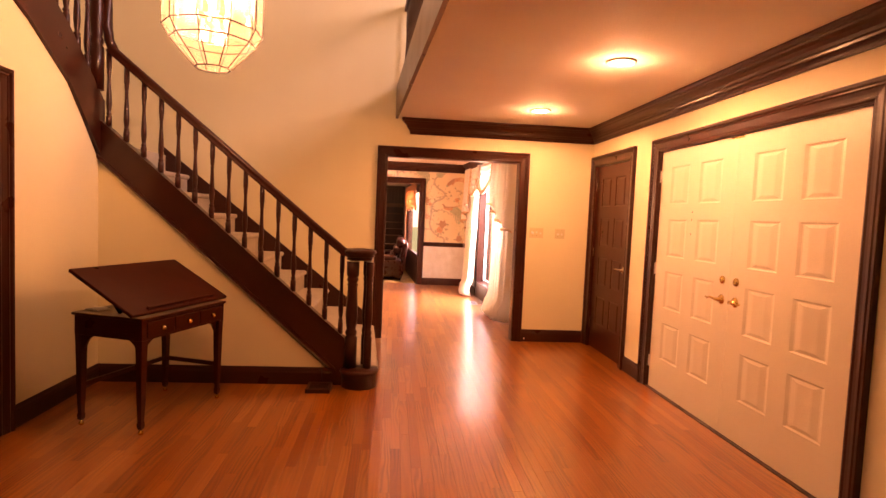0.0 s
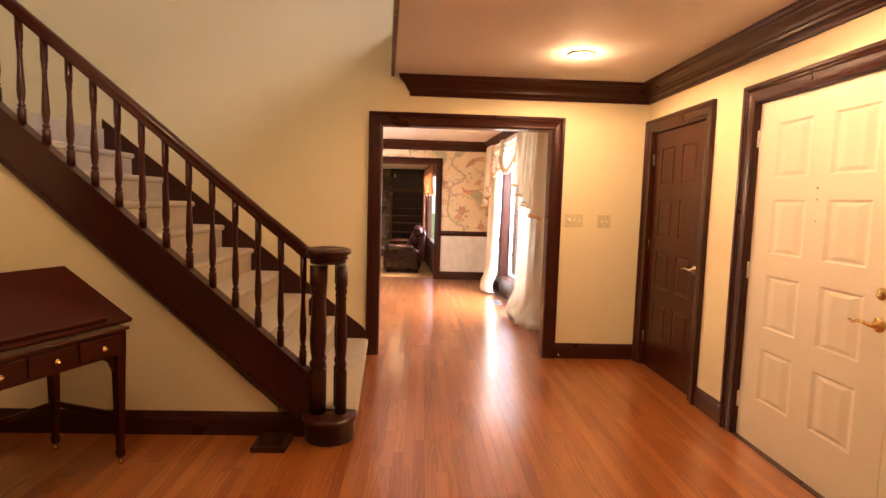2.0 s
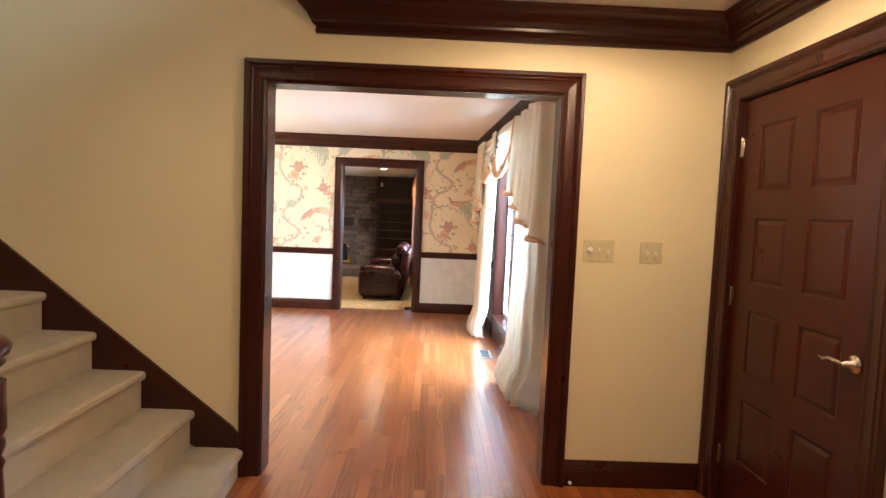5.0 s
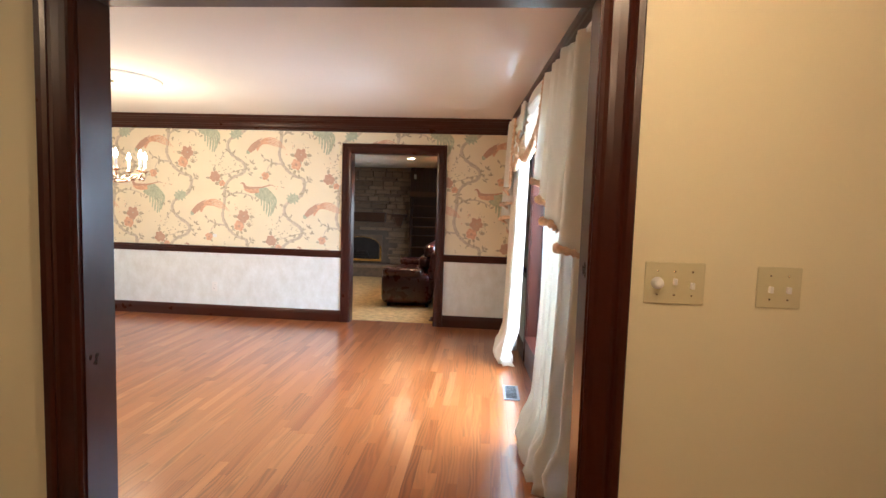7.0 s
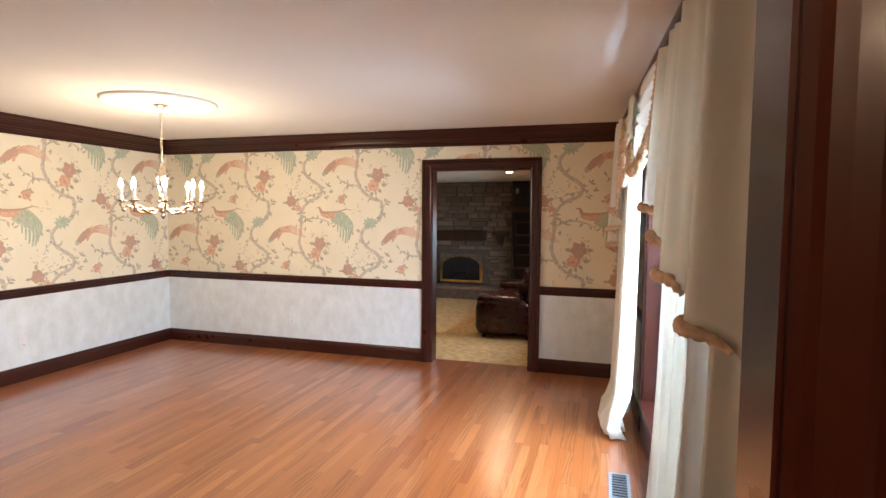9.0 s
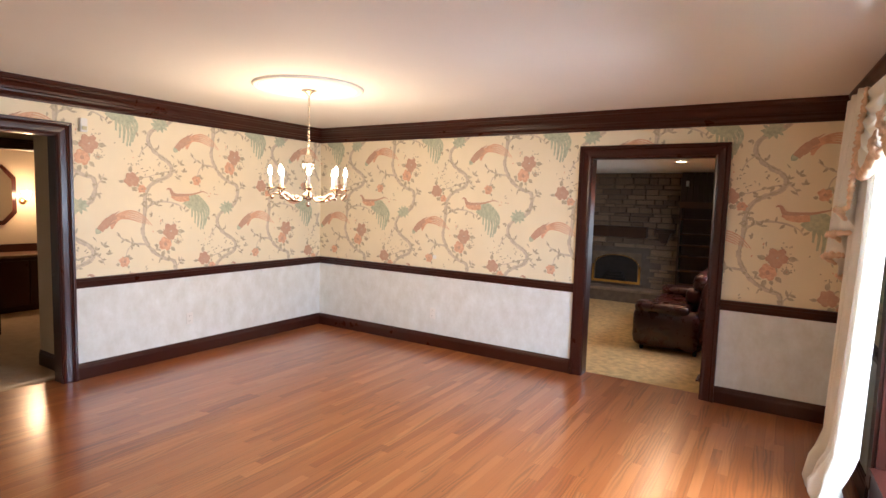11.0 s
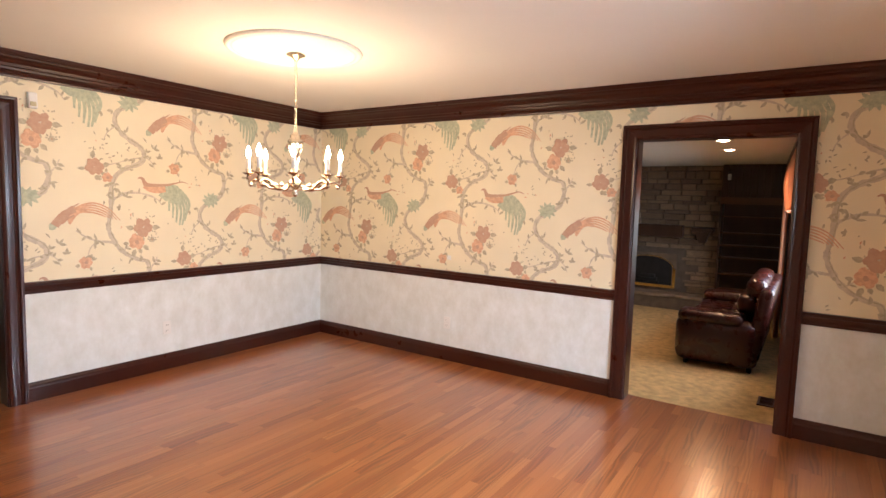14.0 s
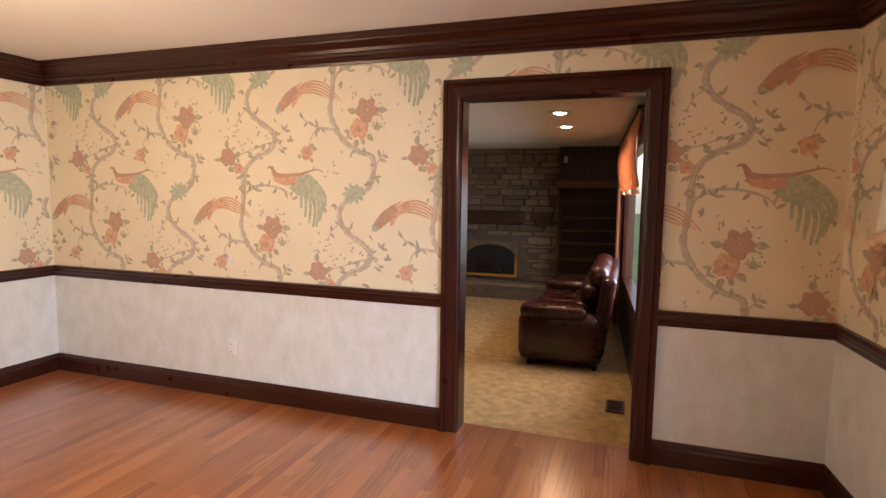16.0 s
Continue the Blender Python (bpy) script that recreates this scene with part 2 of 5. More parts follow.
def strip(rows, bm=None, closed=False):
    """A skin over rows of points."""
    bm = bm or bmesh.new()
    vs = [[bm.verts.new(p) for p in row] for row in rows]
    for a, b in zip(vs, vs[1:]):
        n = len(a)
        for i in range(n if closed else n - 1):
            bm.faces.new((a[i], a[(i + 1) % n], b[(i + 1) % n], b[i])).smooth = True
    return bm


def link(name, bm, mat, parent=None):
    bmesh.ops.recalc_face_normals(bm, faces=bm.faces[:])
    me = bpy.data.meshes.new(name)
    bm.to_mesh(me)
    bm.free()
    for m in (mat if isinstance(mat, (list, tuple)) else [mat]):
        me.materials.append(m)
    ob = new(name, me)
    if parent:
        ob.parent = parent
    return ob


def part(name, bm, mat, parent, label=""):
    return tagged(link(name, bm, mat, parent), label)


def thing(name, label, category, at=(0, 0, 0), turn=0, group=""):
    ob = new(name)
    ob.empty_display_size = 0.1
    ob.matrix_world = pose(*at, 0, 0, turn)
    return tagged(ob, label, category, group)


def setting(name, bm, mat, label="", category=""):
    return tagged(link(name, bm, mat), label, category, kind="structure")


def wall_bm(axis, a0, a1, z0, z1, t0, t1, openings=()):
    """A wall along an axis, with openings (from, to, sill, head) through it."""
    bm = bmesh.new()

    def put(p, q, u, v):
        if q - p > 1e-4 and v - u > 1e-4:
            if axis == "x":
                box(bm, p, q, t0, t1, u, v)
            else:
                box(bm, t0, t1, p, q, u, v)
    at = a0
    for o0, o1, s, h in sorted(openings):
        put(at, o0, z0, z1)
        put(o0, o1, z0, max(z0, s))
        put(o0, o1, min(h, z1), z1)
        at = o1
    put(at, a1, z0, z1)
    return bm


CASING = [(-0.012, 0.0), (-0.012, 0.012), (0.0, 0.017), (0.012, 0.014), (0.03, 0.016), (0.05, 0.020), (0.056, 0.026), (0.066, 0.022), (0.074, 0.032), (0.09, 0.034), (0.094, 0.03), (0.094, 0.0)]


def casing_bm(axis, o0, o1, head, face, out, foot=0.0):
    """A moulded door casing round three sides of an opening, on a wall face."""
    bm = bmesh.new()
    rows = []
    for a, z, sx, sz in ((o0, foot, -1, 0), (o0, head, -1, 1), (o1, head, 1, 1), (o1, foot, 1, 0)):
        ring = []
        for u, v in CASING:
            p, t, h = a + sx * u, face + out * v, z + sz * u
            ring.append(bm.verts.new((p, t, h) if axis == "x" else (t, p, h)))
        rows.append(ring)
    n = len(CASING)
    for a, b in zip(rows, rows[1:]):
        for i in range(n):
            bm.faces.new((a[i], a[(i + 1) % n], b[(i + 1) % n], b[i]))
    bm.faces.new(rows[0])
    bm.faces.new(rows[-1][::-1])
    return bm


def run_bm(profile, pts, inner, closed=False):
    """A moulding along a level line of points; profile of (out from the wall, height); inner: +1 if the room lies to the left of the line."""
    bm = bmesh.new()
    pts = [Vector((p[0], p[1])) for p in pts]
    n = len(pts)
    rows = []
    for i, p in enumerate(pts):
        dirs = []
        if closed or i > 0:
            dirs.append((p - pts[i - 1]).normalized())
        if closed or i < n - 1:
            dirs.append((pts[(i + 1) % n] - p).normalized())
        norms = [Vector((-d.y, d.x)) * inner for d in dirs]
        m = norms[0] if len(norms) == 1 else (norms[0] + norms[1]) / (1 + norms[0].dot(norms[1]))
        rows.append([bm.verts.new((p.x + m.x * u, p.y + m.y * u, z)) for u, z in profile])
    k = len(profile)
    pairs = list(zip(rows, rows[1:])) + ([(rows[-1], rows[0])] if closed else [])
    for a, b in pairs:
        for i in range(k):
            bm.faces.new((a[i], a[(i + 1) % k], b[(i + 1) % k], b[i]))
    if not closed:
        bm.faces.new(rows[0])
        bm.faces.new(rows[-1][::-1])
    return bm


def crown_profile(top):
    p = [(0, -0.165), (0.014, -0.165), (0.018, -0.150), (0.014, -0.140), (0.020, -0.128), (0.034, -0.118), (0.036, -0.104), (0.046, -0.098), (0.052, -0.080), (0.066, -0.060), (0.084, -0.046), (0.088, -0.036), (0.100, -0.030), (0.108, -0.014), (0.108, 0), (0, 0)]
    return [(u, top + z) for u, z in p]


BASE = [(0, 0), (0.016, 0), (0.016, 0.095), (0.012, 0.108), (0.012, 0.118), (0.007, 0.128), (0.005, 0.138), (0, 0.138)]
CHAIR = [(0, 0.775), (0.008, 0.775), (0.012, 0.785), (0.012, 0.80), (0.02, 0.812), (0.022, 0.83), (0.03, 0.838), (0.03, 0.85), (0.024, 0.858), (0, 0.86)]

# ---------- the plan ----------
HN, HE, HW, HS = 6.085, 3.06, -1.42, -2.2          # hall faces: north, east, west, south
UND = 4.40                                          # face of the wall under the stair
DS, DN, DE, DW = 6.215, 10.90, 2.25, -3.085         # dining room faces
CEIL, UPPER, DCEIL = 2.44, 5.15, 2.42
EDGE = 0.83                                         # edge of the upper floor over the hall
OPEN = (0.715, 2.225, 0.0, 2.04)                    # hall to dining
FAMD = (0.30, 1.34, 0.0, 2.03)                      # dining to family room
KITD = (7.06, 8.02, 0.0, 2.03)                      # dining to passage
FRONT = (2.42, 4.52, 0.0, 2.03)
CLOS = (5.06, 5.97, 0.0, 2.03)
WEST = (2.45, 3.34, 0.0, 2.03)
WIN = (7.30, 9.52, 0.24, 2.14)
FZ, FC, FN, FE = -0.19, 2.23, 16.65, 1.13            # family room: floor, ceiling, north and east faces

BALC = 0.066                                        # so does the edge of the upper floor
SPLAY = 0.057                                       # the window wall stands a little out of square


def splay(ob, least=1.9, rate=SPLAY, north=DN):
    """Lean a thing's plan with the window wall."""
    for o in (ob, *ob.children_recursive):
        if o.type == "MESH":
            for v in o.data.vertices:
                if v.co.x > least:
                    v.co.x += rate * (north - v.co.y)


# ---------- walls ----------
setting("wall_hall_north", wall_bm("x", -2.62, HE, 0, UPPER, HN, 6.15, [OPEN]), M_PAINT, "cream painted plaster wall with a wide cased opening", "wall")
setting("wall_hall_east", wall_bm("y", HS, 6.15, 0, CEIL, HE, HE + 0.14, [FRONT, CLOS]), M_PAINT, "cream painted entry wall with a double door and a closet", "wall")
setting("wall_upper_east", wall_bm("y", HS, 6.15, CEIL + 0.3, UPPER, HE, HE + 0.14, [(2.6, 4.6, 3.4, 4.9)]), M_PAINT, "cream painted upper wall with a window opening", "wall")
setting("wall_hall_west", prism([(HS, 0), (WEST[0], 0), (WEST[0], WEST[3]), (WEST[1], WEST[3]), (WEST[1], 0), (UND - 0.0, 0), (UND, 1.70), (4.0, 2.20), (3.6, 2.48), (2.2, 3.2), (0.2, 4.0), (HS, 5.0)], HW - 0.12, HW, "x"), M_PAINT, "cream painted wall below the upper flight of stairs", "wall")
setting("wall_hall_south", wall_bm("x", -2.62, HE + 0.14, 0, UPPER, HS - 0.12, HS), M_PAINT, "cream painted wall behind the entry hall", "wall")
setting("wall_stair_west", wall_bm("y", HS, 6.15, 0, UPPER, -2.62, -2.5), M_PAINT, "cream painted wall of the stairwell", "wall")
setting("wall_under_stair", prism([(HW, 0), (0.36, 0), (0.36, 0.10), (HW, 1.70)], UND, UND + 0.08, "y"), M_PAINT, "cream painted triangular wall under the stair", "wall")
setting("ceiling_hall", prism([(EDGE, HN), (EDGE + BALC * (HN - HS), HS), (HE, HS), (HE, HN)], CEIL, CEIL + 0.3, "z"), M_CEIL, "white textured plaster ceiling over the entry hall", "ceiling")
setting("ceiling_upper", boxes((-2.62, HE + 0.14, HS, 6.15, UPPER, UPPER + 0.1)), M_CEIL2, "white plaster ceiling over the stairwell", "ceiling")
setting("fascia_trim", prism([(EDGE - 0.03, HN - 0.002), (EDGE - 0.03 + BALC * (HN - HS), HS), (EDGE - 0.002 + BALC * (HN - HS), HS), (EDGE - 0.002, HN - 0.002)], CEIL - 0.004, CEIL + 0.34, "z"), M_WOOD, "dark wood edge board of the upper floor", "trim")

LOW, HIGH = (0.0, 0.80), (0.80, DCEIL)
for tag, (z0, z1), mat, lab in (("wainscot", LOW, M_WAINS, "mottled off-white wainscot paper below the chair rail"), ("wall", HIGH, M_WALLP, "cream wallpaper with birds, branches and blossoms")):
    setting(tag + "_dining_north", wall_bm("x", DW, DE, z0, z1, DN, DN + 0.06, [FAMD]), mat, lab, "wall")
    setting(tag + "_dining_west", wall_bm("y", DS - 0.06, DN + 0.06, z0, z1, DW - 0.06, DW, [KITD]), mat, lab, "wall")
    setting(tag + "_dining_south", wall_bm("x", DW, DE + 0.27, z0, z1, 6.15, DS, [OPEN]), mat, lab, "wall")
    splay(setting(tag + "_dining_east", wall_bm("y", 6.15, DN + 0.06, z0, z1, DE, DE + 0.12, [WIN]), mat, lab, "wall"))
setting("ceiling_dining", boxes((DW - 0.06, DE + 0.39, 6.15, DN + 0.06, DCEIL, DCEIL + 0.12)), M_CEIL2, "smooth white ceiling of the dining room", "ceiling")

# ---------- trim ----------
setting("crown_hall", run_bm(crown_profile(CEIL), [(EDGE + 0.15, HN + 0.05), (EDGE + 0.15, HN), (HE, HN), (HE, HS)], -1), M_WOOD, "dark stained stepped crown moulding", "trim")
splay(setting("crown_dining", run_bm(crown_profile(DCEIL), [(DW, DS), (DE, DS), (DE, DN), (DW, DN)], 1, True), M_WOOD, "dark stained stepped crown moulding", "trim"))
C = 0.094
for k, pts in enumerate(([(OPEN[1] + C, HN), (HE, HN), (HE, CLOS[1] + C)], [(HE, CLOS[0] - C), (HE, FRONT[1] + C)], [(HE, FRONT[0] - C), (HE, HS)])):
    setting("baseboard_hall", run_bm(BASE, pts, -1), M_WOOD, "dark stained baseboard", "trim")
setting("baseboard_hall", run_bm(BASE, [(0.42, UND), (HW, UND), (HW, WEST[1] + C)], 1), M_WOOD, "dark stained baseboard under the stair", "trim")
for prof, nm, lab in ((BASE, "baseboard_dining", "dark stained baseboard"), (CHAIR, "chair_rail", "dark stained moulded chair rail")):
    for pts in ([(DE, WIN[1] + 0.1), (DE, DN), (FAMD[1] + C, DN)], [(FAMD[0] - C, DN), (DW, DN), (DW, KITD[1] + C)], [(DW, KITD[0] - C), (DW, DS), (OPEN[0] - C, DS)], [(OPEN[1] + C, DS), (DE, DS), (DE, WIN[0] - 0.1)]):
        splay(setting(nm, run_bm(prof, pts, 1), M_WOOD, lab, "trim"))


def lined_opening(name, axis, o, face0, face1, label):
    """Jamb lining and a casing on both sides of an opening."""
    ob = thing(name, label, "door frame")
    tagged(ob, kind="structure")
    o0, o1, z0, h = o
    d = 0.018
    for nm, sp in (("jamb", (o0 - 0.001, o0 + d, z0, h)), ("jamb", (o1 - d, o1 + 0.001, z0, h)), ("head_jamb", (o0 + d, o1 - d, h - d, h))):
        p, q, u, v = sp
        a, b = face0 - 0.001, face1 + 0.001
        part(nm, boxes((p, q, a, b, u, v)) if axis == "x" else boxes((a, b, p, q, u, v)), M_WOOD, ob)
    part("casing", casing_bm(axis, o0, o1, h, face0, -1), M_WOOD, ob)
    part("casing", casing_bm(axis, o0, o1, h, face1, 1), M_WOOD, ob)
    return ob


lined_opening("door_frame_dining", "x", OPEN, HN, DS, "wide dark stained cased opening to the dining room")
lined_opening("door_frame_family", "x", FAMD, DN, DN + 0.13, "dark stained cased opening to the family room")
lined_opening("door_frame_passage", "y", KITD, DW - 0.13, DW, "dark stained cased opening to the passage")
lined_opening("door_frame_entry", "y", FRONT, HE, HE + 0.14, "dark stained frame of the double entry door")
lined_opening("door_frame_closet", "y", CLOS, HE, HE + 0.14, "dark stained frame of the closet door")
lined_opening("door_frame_west", "y", WEST, HW - 0.12, HW, "dark stained door frame beside the drafting table")

# ---------- floors ----------
setting("ground", boxes((-60, 80, -60, 80, -0.75, -0.45)), material("lawn", (0.09, 0.14, 0.04), 0.9, vary=0.4, scale=1.5, fine=20, bump=0.4), "green lawn outside the house", "ground")
setting("floor_hall", boxes((-2.5, HE + 0.14, HS, 6.15, -0.2, -0.012)), M_GAP, "dark bed under the oak strip floor", "floor")
setting("floor_dining", boxes((DW - 0.13, DE + 0.40, 6.15, DN + 0.13, -0.2, -0.012)), M_GAP, "dark bed under the oak strip floor", "floor")
setting("floor_family", boxes((-4.5, FE + 0.42, DN + 0.13, FN + 0.1, FZ - 0.2, FZ)), M_BERBER, "tan sculpted carpet of the family room", "floor")
setting("floor_passage", boxes((-8.0, DW - 0.13, 5.5, 11, -0.2, -0.004)), M_PASSAGE, "tan carpet of the passage", "floor")

# ---------- doors ----------


def panel_door(name, width, height, mat, label, columns=2, rows=4, thick=0.044, side_in=1.0):
    """A door with raised panels on both faces: local x along its width, the face at y = 0 and the back at y = thick."""
    ob = thing(name, label, "door")
    tagged(ob, kind="structure")
    stile, mid = 0.16 * width, 0.14 * width
    pw = (width - stile * 2 - mid) / 2
    foot, rail = 0.275, 0.125
    ph = (height - foot - 0.135 - rail * (rows - 1)) / rows
    xs = [(stile + c * (pw + mid), stile + c * (pw + mid) + pw) for c in range(columns)]
    zs = [(foot + r * (ph + rail), foot + r * (ph + rail) + ph) for r in range(rows)]
    bm = bmesh.new()
    cuts_x = [0] + [v for p in xs for v in p] + [width]
    cuts_z = [0] + [v for p in zs for v in p] + [height]
    for i in range(len(cuts_x) - 1):
        for j in range(len(cuts_z) - 1):
            if i % 2 and j % 2:
                continue
            box(bm, cuts_x[i], cuts_x[i + 1], 0, thick, cuts_z[j], cuts_z[j + 1])
    bmesh.ops.remove_doubles(bm, verts=bm.verts[:], dist=1e-5)
    part("door_leaf", bm, mat, ob)
    for x0, x1 in xs:
        for z0, z1 in zs:
            bm = bmesh.new()
            for side, y0, sg in (("f", 0.0, 1), ("b", thick, -1)):
                rings = []
                for inset, depth in ((0.0, 0.0), (0.009, 0.006), (0.013, 0.0065), (0.030, 0.001), (0.034, 0.0005)):
                    rings.append([bm.verts.new((x, y0 + sg * depth, z)) for x, z in ((x0 + side_in * inset, z0 + inset), (x1 - side_in * inset, z0 + inset), (x1 - side_in * inset, z1 - inset), (x0 + side_in * inset, z1 - inset))])
                for a, b in zip(rings, rings[1:]):
                    for k in range(4):
                        bm.faces.new((a[k], a[(k + 1) % 4], b[(k + 1) % 4], b[k]))
                bm.faces.new(rings[-1])
            part("panel", bm, mat, ob)
    return ob


def lever(parent, x, z, sign, mat=None):
    """A lever handle on a round rose, in front of the door face."""
    mat = mat or M_BRASS
    rose = lathe([(0.034, 0), (0.034, 0.004), (0.028, 0.010), (0.014, 0.014), (0.011, 0.045), (0.0, 0.05)], 20)
    bmesh.ops.transform(rose, matrix=pose(x, 0, z, 90, 0, 0), verts=rose.verts[:])
    h = part("door_handle", rose, mat, parent, "polished brass lever handle")
    pts = [(x, -0.045, z), (x + sign * 0.03, -0.05, z + 0.006), (x + sign * 0.06, -0.05, z + 0.008), (x + sign * 0.09, -0.048, z - 0.004), (x + sign * 0.115, -0.046, z + 0.004)]
    part("lever", tube(pts, 0.0085, 8, profile=lambda u: 1.1 - 0.45 * u), mat, h)


def hinges(parent, x, zs, mat):
    for z in zs:
        bm = lathe([(0.007, -0.05), (0.008, -0.046), (0.008, 0.046), (0.007, 0.05)], 8, (x, -0.008, z))
        box(bm, x - 0.016, x + 0.016, -0.003, 0.001, z - 0.045, z + 0.045)
        part("hinge", bm, mat, parent)


_w = (FRONT[1] - FRONT[0] - 0.036) / 2
for k, (y, flip, lab) in enumerate(((FRONT[1] - 0.018, 1, "white painted entry door leaf with eight raised panels"), (FRONT[0] + 0.018 + _w, 1, "white painted entry door leaf with brass lever"))):
    d = panel_door("door_front", _w - 0.003, 2.005, M_WHITE, lab, side_in=2.6)
    d.matrix_world = pose(HE + 0.022, y, 0.006, 0, 0, -90)
    hx = _w - 0.075 if k == 0 else 0.075
    lever(d, hx, 0.90, -1 if k == 0 else 1)
    dead = lathe([(0.028, 0), (0.028, 0.006), (0.022, 0.012), (0.012, 0.014), (0.0, 0.015)], 18)
    bmesh.ops.transform(dead, matrix=pose(hx, 0, 1.035, 90, 0, 0), verts=dead.verts[:])
    part("deadbolt", dead, M_BRASS, d)
    if k == 0:
        hinges(d, -0.004, (0.22, 1.02, 1.80), M_WHITEPL)
        for dz in (1.50, 1.44, 1.33):
            hole = lathe([(0.007, 0), (0.007, 0.003), (0.003, 0.004)], 10)
            bmesh.ops.transform(hole, matrix=pose(_w * 0.5, 0, dz, 90, 0, 0), verts=hole.verts[:])
            part("peephole", hole, M_STEEL, d)
        part("flush_bolt", soft_box(_w - 0.07, _w + 0.05, -0.012, 0, 1.985, 2.0, 0.002), M_BRASS, d)
setting("threshold", soft_box(HE - 0.012, HE + 0.135, FRONT[0] + 0.018, FRONT[1] - 0.018, 0.0, 0.006, 0.002), M_WOOD, "dark wooden threshold of the entry door", "threshold")
d = panel_door("door_closet", CLOS[1] - CLOS[0] - 0.04, 2.0, M_DARK, "dark stained closet door with eight raised panels")
d.matrix_world = pose(HE + 0.02, CLOS[1] - 0.02, 0.008, 0, 0, -90)
lever(d, CLOS[1] - CLOS[0] - 0.11, 0.93, -1, M_STEEL)
hinges(d, -0.004, (0.25, 1.05, 1.78), M_STEEL)
d = panel_door("door_west", WEST[1] - WEST[0] - 0.04, 2.0, M_DARK, "dark stained closed door beside the drafting table")
d.matrix_world = pose(HW - 0.03, WEST[0] + 0.02, 0.008, 0, 0, 90)
lever(d, 0.07, 0.93, 1)
# Added screen, out of sight: closes the door gaps to outside light.
setting("wall_exterior", boxes((HE + 0.18, HE + 0.26, FRONT[0] - 0.3, CLOS[1] + 0.2, -0.3, 2.3)), M_WHITE, "unseen screen added outside the entry and closet doors", "wall")

# ---------- stair ----------
RUN, RISE, NOSE, Z1 = 0.25, 0.195, 0.646, 0.15
stair = thing("staircase", "dark stained staircase with cream carpeted treads and turned balusters", "staircase")
for k in range(9):
    x1, z = NOSE - RUN * k, Z1 + RISE * k
    x0 = x1 - RUN - 0.06
    z0 = 0 if k == 0 else z - RISE - 0.03
    pts = [(x0, z0), (x1 - 0.025, z0), (x1 - 0.025, z - 0.05), (x1 - 0.006, z - 0.042), (x1, z - 0.025), (x1 - 0.004, z - 0.009), (x1 - 0.018, z - 0.001), (x1 - 0.05, z), (x0, z)]
    step = prism(pts, UND + 0.03, HN - 0.021, "y")
    if k == 0:  # the lowest step flares towards the volute
        for v in step.verts:
            if v.co.x > x1 - 0.1:
                v.co.x += 0.06 * (HN - v.co.y)
    part("carpeted_step", step, M_CARPET, stair, "beige carpeted step")
zl = Z1 + RISE * 9
part("landing", boxes((-2.5, NOSE - RUN * 9, UND + 0.05, HN - 0.001, zl - 0.25, zl)), M_CARPET, stair, "beige carpeted landing")
for k in range(9):
    y1, z = UND - 0.02 - RUN * k, zl + RISE * (k + 1)
    part("carpeted_step", boxes((-2.5, HW - 0.05, y1 - RUN - 0.03, y1, z - RISE - 0.03, z)), M_CARPET, stair, "beige carpeted step")


def sb(x):
    return 0.125 + (0.383 - x) * 0.885


def stp(x):
    return 0.395 + (0.42 - x) * 0.868


part("outer_stringer", prism([(0.47, 0.0), (0.47, stp(0.47)), (HW, stp(HW)), (HW, sb(HW)), (0.383, 0.125), (0.40, 0.0)], UND - 0.022, UND + 0.035, "y"), M_WOOD, stair)
part("stringer_cap", prism([(0.47, stp(0.47)), (0.47, stp(0.47) + 0.03), (HW, stp(HW) + 0.03), (HW, stp(HW))], UND - 0.036, UND + 0.048, "y"), M_WOOD, stair)
part("stringer_bead", prism([(0.40, sb(0.40)), (0.40, sb(0.40) + 0.03), (HW, sb(HW) + 0.03), (HW, sb(HW))], UND - 0.032, UND - 0.022, "y"), M_WOOD, stair)
part("wall_skirt", prism([(0.62, 0.0), (0.62, 0.215), (0.585, 0.26), (HW - 0.2, 0.26 + (0.585 - HW + 0.2) * 0.785), (HW - 0.2, 0.26 + (0.585 - HW + 0.2) * 0.785 - 0.5)], HN - 0.02, HN - 0.001, "y"), M_WOOD, stair)
F2B = [(UND + 0.035, 1.68), (4.0, 2.185), (3.6, 2.465), (2.2, 3.19), (0.2, 3.99)]
F2T = [(0.2, 4.35), (2.2, 3.57), (3.6, 2.83), (4.0, 2.55), (UND + 0.035, 2.15)]
part("upper_stringer", prism(F2B + F2T, HW - 0.03, HW + 0.026, "x"), M_WOOD, stair)
BAL = [(0.021, 0.0), (0.021, 0.10), (0.013, 0.108), (0.019, 0.118), (0.019, 0.128), (0.012, 0.138), (0.016, 0.160), (0.0205, 0.215), (0.0185, 0.29), (0.0135, 0.40), (0.0115, 0.47), (0.015, 0.480), (0.0105, 0.492), (0.014, 0.506), (0.0165, 0.53), (0.014, 0.55), (0.0185, 0.562), (0.0185, 1.0)]


def baluster(x, y, z0, z1, name="baluster", fat=1.0):
    h = z1 - z0
    k = min(1.0, h / 0.72)
    prof = [(r * fat, min(z * k, h - 0.005)) for r, z in BAL[:-1]] + [(BAL[-1][0] * fat, h)]
    return part(name, lathe(prof, 10, (x, y, z0)), M_WOOD, stair)


RX0, RX1 = 0.45, -1.31


def rz(x):
    return 1.115 + (0.42 - x) * 0.825


for k in range(-1, 14):
    x = 0.301 - 0.127 * k
    baluster(x, UND + 0.005, stp(x) + 0.028, rz(x) - 0.06)
